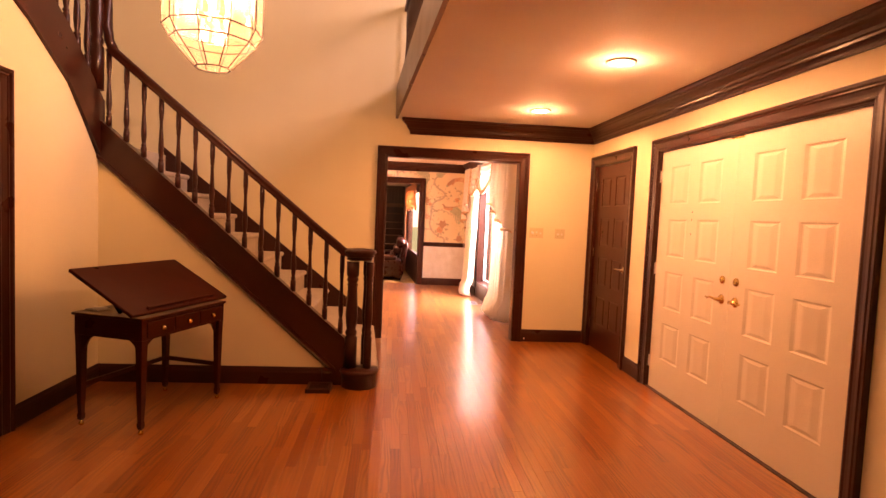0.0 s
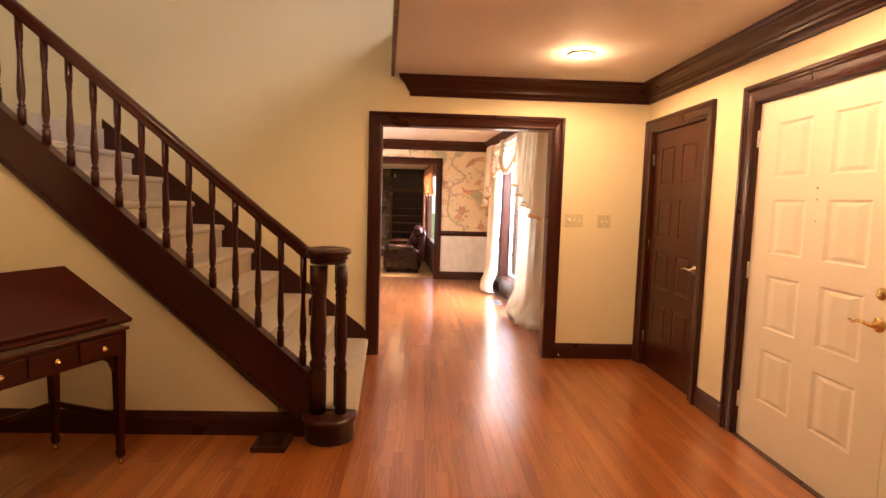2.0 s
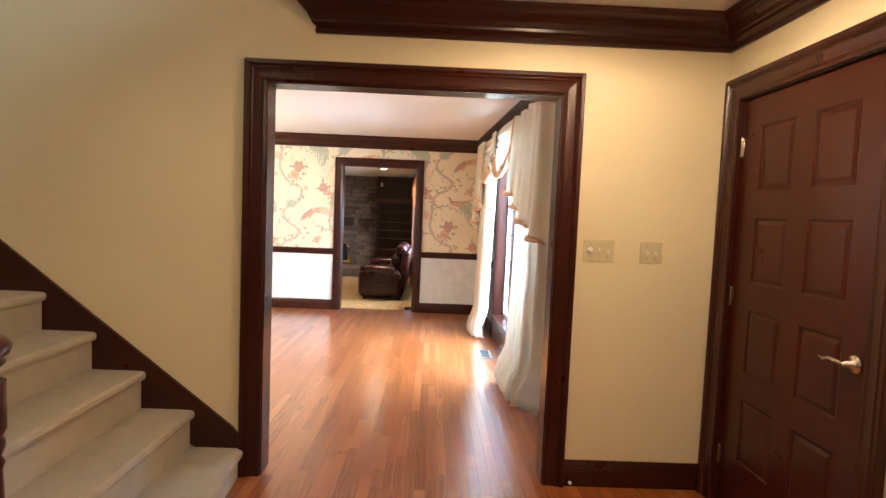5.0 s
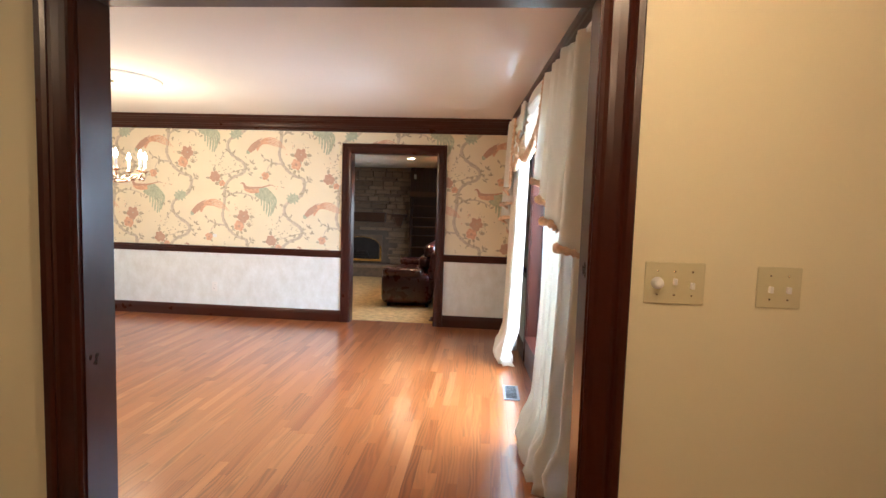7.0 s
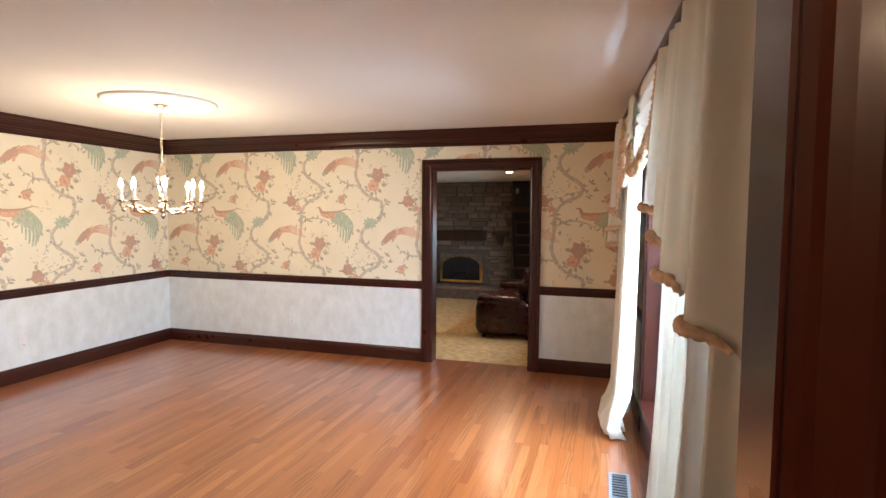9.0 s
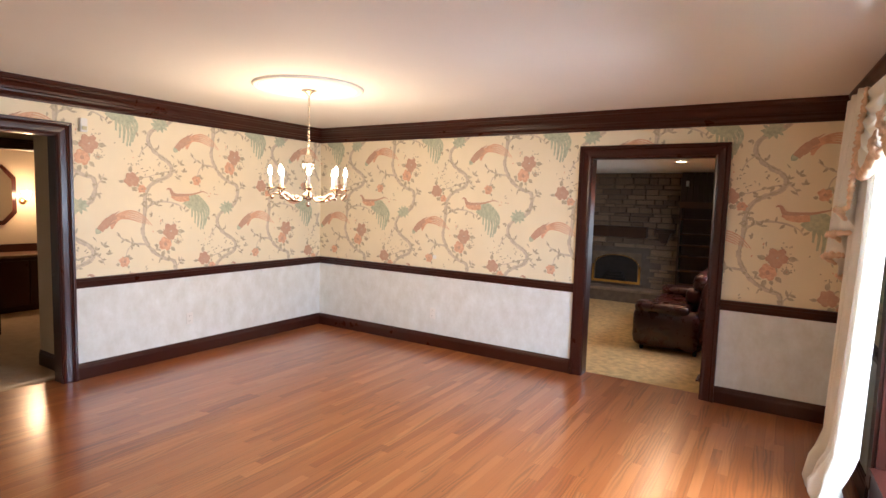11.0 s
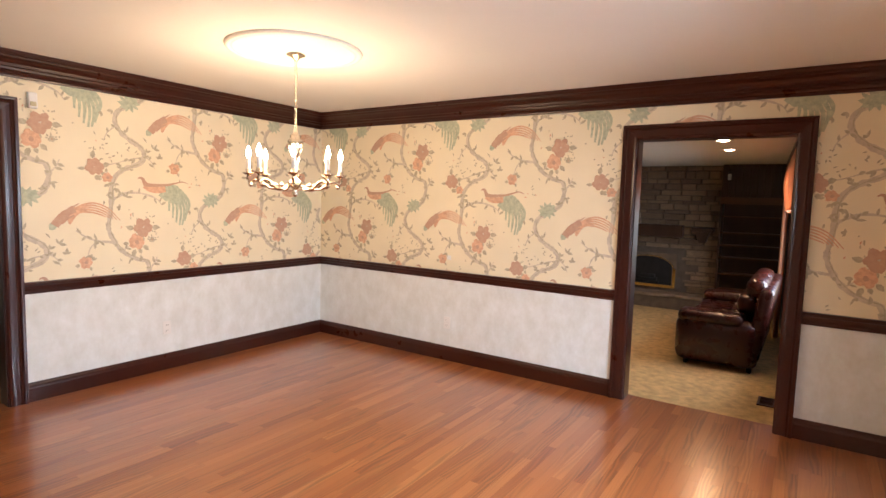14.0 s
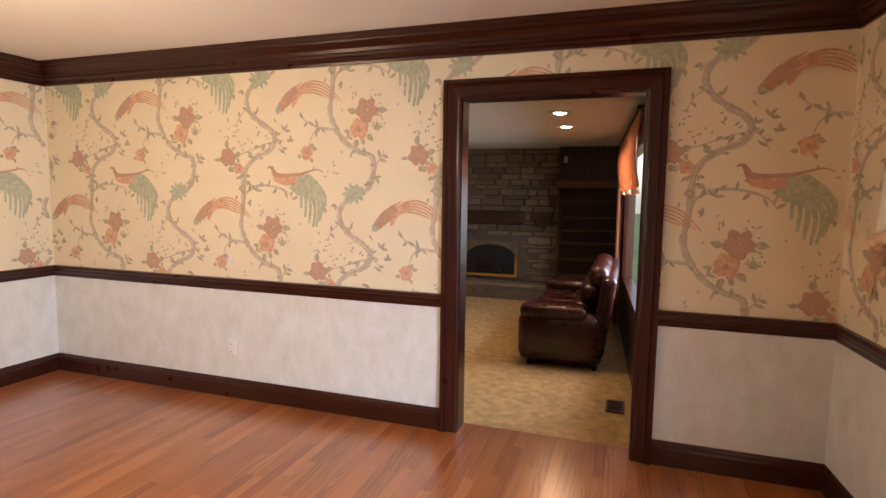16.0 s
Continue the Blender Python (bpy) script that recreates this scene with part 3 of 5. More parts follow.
# the handrail: a moulded bar, easing into the volute and rising at the turn
RAIL = [(-0.028, -0.055), (0.028, -0.055), (0.030, -0.04), (0.022, -0.03), (0.033, -0.018), (0.034, -0.006), (0.024, 0.006), (0.008, 0.010), (-0.008, 0.010), (-0.024, 0.006), (-0.034, -0.006), (-0.033, -0.018), (-0.022, -0.03), (-0.030, -0.04)]


def rail_bm(pts):
    bm = bmesh.new()
    pts = [Vector(p) for p in pts]
    rows = []
    for i, p in enumerate(pts):
        d = (pts[min(i + 1, len(pts) - 1)] - pts[max(0, i - 1)]).normalized()
        flat = Vector((d.x, d.y, 0))
        if flat.length < 0.2:
            flat = Vector((-1, 0, 0))
        flat.normalize()
        side = Vector((-flat.y, flat.x, 0))
        up = d.cross(side) * -1
        if up.z < 0 and abs(up.z) > 0.2:
            up = -up
        rows.append([bm.verts.new(p + side * u + up * v) for u, v in RAIL])
    n = len(RAIL)
    for a, b in zip(rows, rows[1:]):
        for i in range(n):
            bm.faces.new((a[i], a[(i + 1) % n], b[(i + 1) % n], b[i])).smooth = True
    bm.faces.new(rows[0])
    bm.faces.new(rows[-1][::-1])
    return bm


VX, VY, VZ = 0.565, UND + 0.022, 1.088
low = [(VX, VY - 0.03, VZ), (0.50, UND + 0.0, VZ), (0.45, UND + 0.003, VZ + 0.008), (0.40, UND + 0.005, rz(0.40) + 0.008)]
line = [(0.40 - 0.17 * i, UND + 0.005, rz(0.40 - 0.17 * i)) for i in range(1, 11)]
part("handrail", rail_bm(low + line + [(-1.33, UND + 0.005, rz(-1.33))]), M_WOOD, stair)
part("gooseneck", tube([(-1.32, UND + 0.005, rz(-1.32) - 0.02), (-1.352, UND + 0.005, rz(-1.33) + 0.04), (-1.36, UND + 0.0, rz(-1.33) + 0.14), (-1.362, UND, rz(-1.33) + 0.40), (-1.37, UND - 0.03, rz(-1.33) + 0.52)], 0.034, 10), M_WOOD, stair)
part("volute", lathe([(0.0, -0.05), (0.112, -0.05), (0.120, -0.042), (0.108, -0.032), (0.128, -0.020), (0.132, -0.006), (0.122, 0.006), (0.10, 0.012), (0.086, 0.004), (0.06, 0.006), (0.0, 0.010)], 28, (VX, VY, VZ)), M_WOOD, stair)
part("volute_neck", lathe([(0.0, -0.075), (0.10, -0.075), (0.104, -0.062), (0.098, -0.05)], 28, (VX, VY, VZ)), M_WOOD, stair)
NEWEL = [(r * 1.04, z) for r, z in [(0.048, 0), (0.048, 0.25), (0.036, 0.262), (0.045, 0.28), (0.045, 0.298), (0.034, 0.315), (0.042, 0.36), (0.047, 0.43), (0.041, 0.56), (0.036, 0.66), (0.043, 0.675), (0.033, 0.69), (0.044, 0.71), (0.044, 0.725), (0.036, 0.735), (0.048, 0.75), (0.048, 0.86)]]
part("newel_post", lathe(NEWEL, 16, (VX - 0.05, VY - 0.02, 0.14)), M_WOOD, stair)
for dx, dy in ((0.085, -0.03), (0.06, 0.065), (-0.05, 0.085)):
    part("volute_baluster", lathe([(r * 0.66, z) for r, z in NEWEL], 12, (VX + dx, VY + dy, 0.14)), M_WOOD, stair)
part("starting_block", lathe([(0.140, 0), (0.140, 0.105), (0.150, 0.11), (0.156, 0.122), (0.153, 0.136), (0.145, 0.142), (0.0, 0.143)], 32, (VX + 0.025, VY - 0.035, 0)), M_WOOD, stair)
# upper flight balusters and its rail
part("landing_newel", lathe([(r * 1.0, z * 1.25) for r, z in NEWEL], 14, (HW + 0.0, UND - 0.035, 2.22)), M_WOOD, stair)


def f2top(y):
    for (ya, za), (yb, zb) in zip(F2T, F2T[1:]):
        if ya <= y <= yb:
            return za + (zb - za) * (y - ya) / (yb - ya)
    return F2T[-1][1]


for k in range(12):
    y = 4.24 - 0.127 * k
    baluster(HW, y, f2top(y) - 0.02, f2top(y) + 0.89, fat=1.1)
part("upper_handrail", rail_bm([(HW, 4.40 - 0.2 * i, f2top(4.40 - 0.2 * i) + 0.95) for i in range(12)]), M_WOOD, stair)
# balcony rail on the upper floor's edge
balcony = thing("balcony_rail", "dark stained balustrade along the upper floor edge", "railing", (EDGE + 0.06, 0, CEIL + 0.34))
_b = lathe([(r, z * 1.1) for r, z in BAL[:-1]] + [(0.0185, 0.80)], 8)
_ob = part("baluster", _b, M_WOOD, balcony)
_ob.location = (BALC * (HN - 6.0), 6.0, 0)
for k in range(1, 46):
    o = new("baluster", _ob.data)
    o.parent = balcony
    o.location = (BALC * (HN - 6.0 + 0.127 * k), 6.0 - 0.127 * k, 0)
splay(part("handrail", boxes((-0.035, 0.035, 0.2, HN - 0.01, 0.80, 0.86)), M_WOOD, balcony), -1, BALC, HN)
splay(part("bottom_rail", boxes((-0.045, 0.045, 0.2, HN - 0.005, -0.035, 0.002)), M_WOOD, balcony), -1, BALC, HN)
setting("floor_upper", prism([(EDGE, HN - 0.001), (EDGE + BALC * (HN - HS), HS), (HE, HS), (HE, HN - 0.001)], CEIL + 0.3, CEIL + 0.305, "z"), M_CARPET, "beige carpet of the upper landing", "floor")

# ---------- drafting table ----------
table = thing("drafting_table", "dark mahogany drafting table with tilted top and brass knobs", "table", (-0.735, 3.775, 0), -19.4)
# local x: the short way, from the drawer side (+) to the raised side (-); local y: the long way
W2, L2 = 0.248, 0.378
for sx in (1, -1):
    for sy in (1, -1):
        prof = [(0.010, 0.035), (0.014, 0.045), (0.016, 0.07), (0.0125, 0.08), (0.017, 0.20), (0.022, 0.50), (0.024, 0.575)]
        bm = bmesh.new()
        rings = []
        for r, z in prof:
            rings.append([bm.verts.new((sx * (W2 - 0.026) + a * r, sy * (L2 - 0.026) + b * r, z)) for a, b in ((-1, -1), (1, -1), (1, 1), (-1, 1))])
        for a, b in zip(rings, rings[1:]):
            for i in range(4):
                bm.faces.new((a[i], a[(i + 1) % 4], b[(i + 1) % 4], b[i]))
        bm.faces.new(rings[0][::-1])
        bm.faces.new(rings[-1])
        lg = part("leg", bm, M_DARK, table)
        part("caster", lathe([(0.004, 0), (0.013, 0.004), (0.015, 0.014), (0.010, 0.024), (0.006, 0.036)], 10, (sx * (W2 - 0.026), sy * (L2 - 0.026), 0)), M_BRASS, lg, "small brass caster")
        for ax in ("x", "y"):
            a = sx * (W2 - 0.05) if ax == "x" else sy * (L2 - 0.05)
            s = sx if ax == "x" else sy
            pts = [(a, 0.575), (a - s * 0.075, 0.575), (a - s * 0.03, 0.545), (a, 0.49)]
            o = sy * (L2 - 0.032) if ax == "x" else sx * (W2 - 0.032)
            part("bracket", prism(pts, o - 0.008, o + 0.008, "y" if ax == "x" else "x"), M_DARK, table)
part("apron", soft_box(-W2, W2, -L2, L2, 0.575, 0.695, 0.003), M_DARK, table)
part("bed", soft_box(-W2 - 0.012, W2 + 0.012, -L2 - 0.012, L2 + 0.012, 0.695, 0.713, 0.005), M_DARK, table)
for i in range(3):
    y0 = -L2 + 0.03 + i * (2 * L2 - 0.06) / 3
    dr = part("drawer", soft_box(W2, W2 + 0.010, y0 + 0.006, y0 + (2 * L2 - 0.06) / 3 - 0.006, 0.59, 0.682, 0.003), M_DARK, table)
    kn = lathe([(0.006, 0), (0.006, 0.008), (0.014, 0.014), (0.015, 0.020), (0.009, 0.026), (0.0, 0.027)], 12)
    bmesh.ops.transform(kn, matrix=pose(W2 + 0.010, y0 + (2 * L2 - 0.06) / 6, 0.636, 0, 90, 0), verts=kn.verts[:])
    part("knob", kn, M_BRASS, dr, "round brass knob")
bm = soft_box(-0.26, 0.26, -0.435, 0.435, -0.011, 0.011, 0.005)
bmesh.ops.transform(bm, matrix=pose(0.0, 0.0, 0.852, 0, 28, 0), verts=bm.verts[:])
part("tilted_top", bm, M_DARK, table, "tilted mahogany drawing board")
bm = soft_box(-0.006, 0.010, -0.30, 0.30, 0.0, 0.020, 0.003)
bmesh.ops.transform(bm, matrix=pose(0.205, 0, 0.754, 0, 28, 0), verts=bm.verts[:])
part("book_ledge", bm, M_DARK, table)
for sy in (-0.3, 0.3):
    part("strut", tube([(0.02, sy, 0.71), (-0.17, sy, 0.935)], 0.011, 6), M_DARK, table)
part("stretcher", soft_box(-W2 + 0.018, -W2 + 0.034, -L2 + 0.04, L2 - 0.04, 0.24, 0.27, 0.003), M_DARK, table)
part("stretcher", soft_box(-W2 + 0.04, W2 - 0.04, L2 - 0.034, L2 - 0.018, 0.24, 0.27, 0.003), M_DARK, table)

card = thing("paper_card", "small white folded card lying on the table", "card", (-1.01, 3.60, 0.7135), -32)
part("sheet", prism([(-0.06, 0), (0.06, 0), (0.058, 0.006), (0.0, 0.012), (-0.058, 0.004)], -0.04, 0.04, "y"), M_WHITEPL, card)

# ---------- hall lights ----------
lantern = thing("pendant_lantern", "large many-sided glass pendant lantern with black metal edges", "pendant lamp", (-0.27, 3.4, 2.20))
M_BEVEL = glass("bevelled_glass", (1.0, 0.97, 0.92), 0.05, 0.78)
_nt = M_BEVEL.node_tree
_tl, _ms, _vor = _nt.nodes.new("ShaderNodeBsdfTranslucent"), _nt.nodes.new("ShaderNodeMixShader"), _nt.nodes.new("ShaderNodeTexVoronoi")
_vor.feature, _vor.inputs["Scale"].default_value = "DISTANCE_TO_EDGE", 38.0
_tl.inputs["Color"].default_value = (1.0, 0.93, 0.80, 1)
_mr = _nt.nodes.new("ShaderNodeMapRange")
_mr.inputs["From Max"].default_value, _mr.inputs["To Min"].default_value, _mr.inputs["To Max"].default_value = 0.25, 0.17, 0.015
_nt.links.new(_vor.outputs["Distance"], _mr.inputs["Value"])
_nt.links.new(_mr.outputs["Result"], _ms.inputs[0])
_old = _nt.nodes["Material Output"].inputs["Surface"].links[0].from_socket
_nt.links.new(_old, _ms.inputs[1])
_nt.links.new(_tl.outputs[0], _ms.inputs[2])
_nt.links.new(_ms.outputs[0], _nt.nodes["Material Output"].inputs["Surface"])
LP = [(0.10, 0.0), (0.235, 0.15), (0.275, 0.215), (0.275, 0.62), (0.20, 0.78), (0.06, 0.86)]
N8 = 10


def lp(i, k, out=0.0):
    r, z = LP[k]
    a = 2 * math.pi * (i + 0.5) / N8
    return Vector(((r + out) * math.cos(a), (r + out) * math.sin(a), z))


for k in range(len(LP) - 1):
    for i in range(N8):
        bm = bmesh.new()
        q = [lp(i, k), lp(i + 1, k), lp(i + 1, k + 1), lp(i, k + 1)]
        n = (q[1] - q[0]).cross(q[3] - q[0]).normalized()
        c = sum(q, Vector()) / 4
        outer = [bm.verts.new(v) for v in q]
        inner = [bm.verts.new(c + (v - c) * 0.8 + n * 0.004) for v in q]
        for j in range(4):
            bm.faces.new((outer[j], outer[(j + 1) % 4], inner[(j + 1) % 4], inner[j]))
        bm.faces.new(inner)
        part("glass_pane", bm, M_BEVEL, lantern).visible_shadow = False
bm = bmesh.new()
for k in range(len(LP)):
    for i in range(N8):
        tube([lp(i, k), lp(i + 1, k)], 0.004, 5, bm)
        if k < len(LP) - 1:
            tube([lp(i, k), lp(i, k + 1)], 0.0035, 5, bm)
part("leading", bm, M_BLACK, lantern).visible_shadow = False
bm = bmesh.new()
bm.faces.new([bm.verts.new(lp(i, 0)) for i in range(N8)])
part("bottom_pane", bm, M_BEVEL, lantern).visible_shadow = False
part("stem", lathe([(0.012, 0.3), (0.012, 0.86), (0.05, 0.87), (0.02, 0.92), (0.008, 0.95), (0.008, 2.9), (0.06, 2.92), (0.06, 2.949)], 10), M_BRASS, lantern)
for i in range(6):
    a = i * math.pi / 3
    cx, cy = 0.10 * math.cos(a), 0.10 * math.sin(a)
    cn = part("candle", lathe([(0.012, 0.30), (0.012, 0.40)], 8, (cx, cy, 0)), M_WHITEPL, lantern)
    bl = part("bulb", lathe([(0.008, 0.40), (0.016, 0.425), (0.015, 0.445), (0.004, 0.475), (0.0, 0.476)], 10, (cx, cy, 0)), M_CANDLE, cn)
    part("arm", tube([(0, 0, 0.34), (cx * 0.6, cy * 0.6, 0.29), (cx, cy, 0.31)], 0.005, 6), M_BRASS, lantern)


def can_light(x, y, z, group):
    ob = thing("recessed_light", "round recessed ceiling light, switched on", "ceiling light", (x, y, z), group=group)
    part("trim_ring", lathe([(0.060, -0.002), (0.072, -0.012), (0.095, -0.010), (0.098, -0.001), (0.06, -0.001)], 24), M_WHITEPL, ob)
    part("bulb", lathe([(0.0, -0.020), (0.03, -0.018), (0.050, -0.012), (0.060, -0.002), (0.0, -0.0015)], 20), M_BULB, ob, "glowing lamp face")


can_light(2.25, 3.5, CEIL, "hall ceiling lights")
can_light(2.18, 5.18, CEIL, "hall ceiling lights")

# ---------- small things in the hall ----------


def switch_plate(name, x, z, w, h, gangs, label):
    ob = thing(name, label, "light switch", (x, HN, z))
    bm = soft_box(-w / 2, w / 2, -0.006, -0.0005, -h / 2, h / 2, 0.003)
    part("plate", bm, M_IVORY, ob)
    for i, g in enumerate(gangs):
        gx = (i - (len(gangs) - 1) / 2) * 0.046
        if g == "dial":
            kb = lathe([(0.0165, 0), (0.0165, 0.004), (0.0145, 0.006), (0.0135, 0.018), (0.011, 0.021), (0.0, 0.0215)], 20)
            bmesh.ops.transform(kb, matrix=pose(gx, -0.006, 0, 90, 0, 0), verts=kb.verts[:])
            part("dimmer_knob", kb, M_WHITEPL, ob)
        else:
            bm = soft_box(gx - 0.005, gx + 0.005, -0.018, -0.005, -0.004 if g else -0.014, 0.014 if g else 0.004, 0.002)
            part("toggle", bm, M_WHITEPL, ob)
        for s in (-1, 1):
            sc = lathe([(0.003, 0), (0.0025, 0.0012), (0.0, 0.0014)], 8)
            bmesh.ops.transform(sc, matrix=pose(gx, -0.006, s * 0.032, 90, 0, 0), verts=sc.verts[:])
            part("screw", sc, M_STEEL, ob)


switch_plate("light_switch", 2.441, 1.249, 0.160, 0.115, ("dial", 1, 0), "ivory triple switch plate with a round dimmer knob")
switch_plate("light_switch", 2.713, 1.248, 0.115, 0.112, (0, 0), "ivory double toggle switch plate on the cream wall")
stop = thing("door_stop", "small spring door stop with white tip on the baseboard", "door stop", (OPEN[1] + 0.115, HN - 0.016, 0.05))
sp = lathe([(0.007, 0), (0.005, 0.01), (0.005, 0.055), (0.007, 0.058)], 8)
bmesh.ops.transform(sp, matrix=pose(0, 0, 0, 90, 0, 0), verts=sp.verts[:])
part("spring", sp, M_BRASS, stop)
tp = lathe([(0.008, 0.058), (0.009, 0.066), (0.006, 0.072), (0, 0.073)], 8)
bmesh.ops.transform(tp, matrix=pose(0, 0, 0, 90, 0, 0), verts=tp.verts[:])
part("tip", tp, M_WHITEPL, stop)


def register(x0, x1, y0, y1, z, mat, label, along="x", lift=0.012):
    ob = thing("floor_register", label, "vent", ((x0 + x1) / 2, (y0 + y1) / 2, z))
    w, d = (x1 - x0) / 2, (y1 - y0) / 2
    e = 0.018
    for nm, s in (("frame", (-w, w, -d, -d + e)), ("frame", (-w, w, d - e, d)), ("frame", (-w, -w + e, -d + e, d - e)), ("frame", (w - e, w, -d + e, d - e))):
        part(nm, boxes((*s, 0, lift)), mat, ob)
    # No hole below: a thin black plate paints the shade between the slats.
    part("duct", boxes((-w + e, w - e, -d + e, d - e, 0.0005, 0.002)), M_BLACK, ob)
    n = 9
    for i in range(n):
        if along == "x":
            c = -w + e + (i + 0.5) * (2 * w - 2 * e) / n
            part("slat", boxes((c - 0.003, c + 0.003, -d + e, d - e, 0.002, lift - 0.002)), mat, ob)
        else:
            c = -d + e + (i + 0.5) * (2 * d - 2 * e) / n
            part("slat", boxes((-w + e, w - e, c - 0.003, c + 0.003, 0.002, lift - 0.002)), mat, ob)


M_BRONZE = material("brown_metal", (0.075, 0.028, 0.016), 0.4, metal=0.4, vary=0.3, bump=0)
cab = thing("cable", "thin dark cable rising beside the floor register", "cable", (0.295, 4.372, 0.0))
part("wire", tube([(0, -0.004, 0.0), (0.002, 0.002, 0.06), (0.0, 0.005, 0.14), (0.003, 0.012, 0.19)], 0.0022, 6), M_BLACK, cab)
register(0.20, 0.385, 4.17, 4.36, 0.0, M_BRONZE, "brown metal floor register beside the stair", "x", 0.03)

# ---------- dining room: chandelier ----------
CHX, CHY = -1.335, 9.02
med = thing("ceiling_medallion", "round white moulded plaster ceiling medallion", "ceiling medallion", (CHX + 0.04, CHY - 0.04, DCEIL))
part("disc", lathe([(0.0, -0.010), (0.355, -0.010), (0.360, -0.016), (0.370, -0.018), (0.378, -0.012), (0.388, -0.020), (0.402, -0.020), (0.412, -0.012), (0.414, -0.0005), (0.0, -0.0005)], 64), M_CEIL2, med)
chan = thing("chandelier", "gilt brass candle chandelier with eight lit candle bulbs", "chandelier", (CHX, CHY, 1.51))
part("canopy", lathe([(0.05, 0.899), (0.058, 0.893), (0.046, 0.895), (0.020, 0.872), (0.010, 0.86), (0.0, 0.858)], 20), M_ANTIQ, chan)
for i in range(15):
    z = 0.845 - i * 0.0275
    a = (0.009, 0.0) if i % 2 else (0.0, 0.009)
    pts = [(a[0] * math.cos(t), a[1] * math.cos(t), z + 0.017 * math.sin(t)) for t in [2 * math.pi * k / 10 for k in range(11)]]
    part("chain_link", tube(pts, 0.0026, 5), M_ANTIQ, chan)
part("column", lathe([(0.0, 0.0), (0.012, 0.008), (0.022, 0.028), (0.010, 0.042), (0.03, 0.062), (0.05, 0.085), (0.042, 0.105), (0.02, 0.115), (0.016, 0.15), (0.034, 0.17), (0.018, 0.19), (0.016, 0.24), (0.03, 0.27), (0.048, 0.33), (0.05, 0.36), (0.03, 0.375), (0.036, 0.39), (0.014, 0.41), (0.010, 0.44), (0.0, 0.445)], 18), M_ANTIQ, chan)
for i in range(8):
    ang = 2 + 45 * i
    arm = part("arm", tube([(0.03, 0, 0.085), (0.09, 0, 0.045), (0.16, 0, 0.055), (0.22, 0, 0.10), (0.25, 0, 0.105), (0.28, 0, 0.085), (0.295, 0, 0.115), (0.285, 0, 0.135)], 0.0085, 8), M_ANTIQ, chan)
    arm.rotation_euler = (0, 0, radians(ang))
    bm = lathe([(0.004, 0.125), (0.014, 0.130), (0.036, 0.142), (0.039, 0.147), (0.020, 0.146), (0.015, 0.150), (0.017, 0.170), (0.0, 0.170)], 14, (0.285, 0, 0))
    part("drip_cup", bm, M_ANTIQ, arm)
    for s in (0.12, 0.20, 0.27):
        part("ornament", lathe([(0.003, -0.018), (0.018, -0.006), (0.014, 0.006), (0.004, 0.016)], 7, (s, 0.010, 0.075)), M_ANTIQ, arm)
    cs = part("candle_sleeve", lathe([(0.012, 0.168), (0.012, 0.236), (0.009, 0.240), (0.0, 0.240)], 10, (0.285, 0, 0)), M_WHITEPL, arm, "ivory candle sleeve")
    bl = part("bulb", lathe([(0.008, 0.240), (0.015, 0.256), (0.0165, 0.270), (0.010, 0.294), (0.003, 0.314), (0.0, 0.315)], 10, (0.285, 0, 0)), M_CANDLE, arm, "lit flame-shaped bulb")
    bl.visible_shadow = cs.visible_shadow = False
for o in chan.children_recursive:
    o.visible_shadow = False if o.name.startswith(("column", "bulb")) else True

# ---------- window ----------
win = thing("window_dining", "tall dark framed window with leaded glazing bars", "window")
tagged(win, kind="structure")
WX = 2.37
wy0, wy1, wz0, wz1 = WIN
for nm, s in (("window_frame", (DE - 0.004, WX + 0.05, wy1 - 0.02, wy1 + 0.0, wz0, wz1)), ("window_frame", (DE - 0.004, WX + 0.05, wy0, wy0 + 0.02, wz0, wz1)), ("window_frame", (DE - 0.004, WX + 0.05, wy0 + 0.02, wy1 - 0.02, wz1 - 0.02, wz1)), ("window_sill", (DE - 0.03, WX + 0.05, wy0 + 0.02, wy1 - 0.02, wz0, wz0 + 0.028))):
    part(nm, boxes(s), M_WOOD, win)
part("casing", boxes((DE - 0.02, DE - 0.0005, wy1, wy1 + 0.09, 0.14, wz1 + 0.09), (DE - 0.02, DE - 0.0005, wy0 - 0.09, wy0, 0.14, wz1 + 0.09), (DE - 0.02, DE - 0.0005, wy0, wy1, wz1, wz1 + 0.09)), M_WOOD, win)
part("apron", boxes((DE - 0.016, DE - 0.0005, wy0, wy1, 0.0, wz0)), M_WOOD, win)
M_SASH = material("pale_grey_sash", (0.55, 0.58, 0.62), 0.4, vary=0.05, bump=0)
a0, a1, b0, b1 = wy0 + 0.02, wy1 - 0.02, wz0 + 0.028, wz1 - 0.02
for s in ((a0, a0 + 0.04, b0, b1), (a1 - 0.04, a1, b0, b1), (a0 + 0.04, a1 - 0.04, b0, b0 + 0.04), (a0 + 0.04, a1 - 0.04, b1 - 0.04, b1), ((a0 + a1) / 2 - 0.03, (a0 + a1) / 2 + 0.03, b0 + 0.04, b1 - 0.04)):
    part("sash", boxes((WX - 0.02, WX + 0.02, *s)), M_SASH, win)
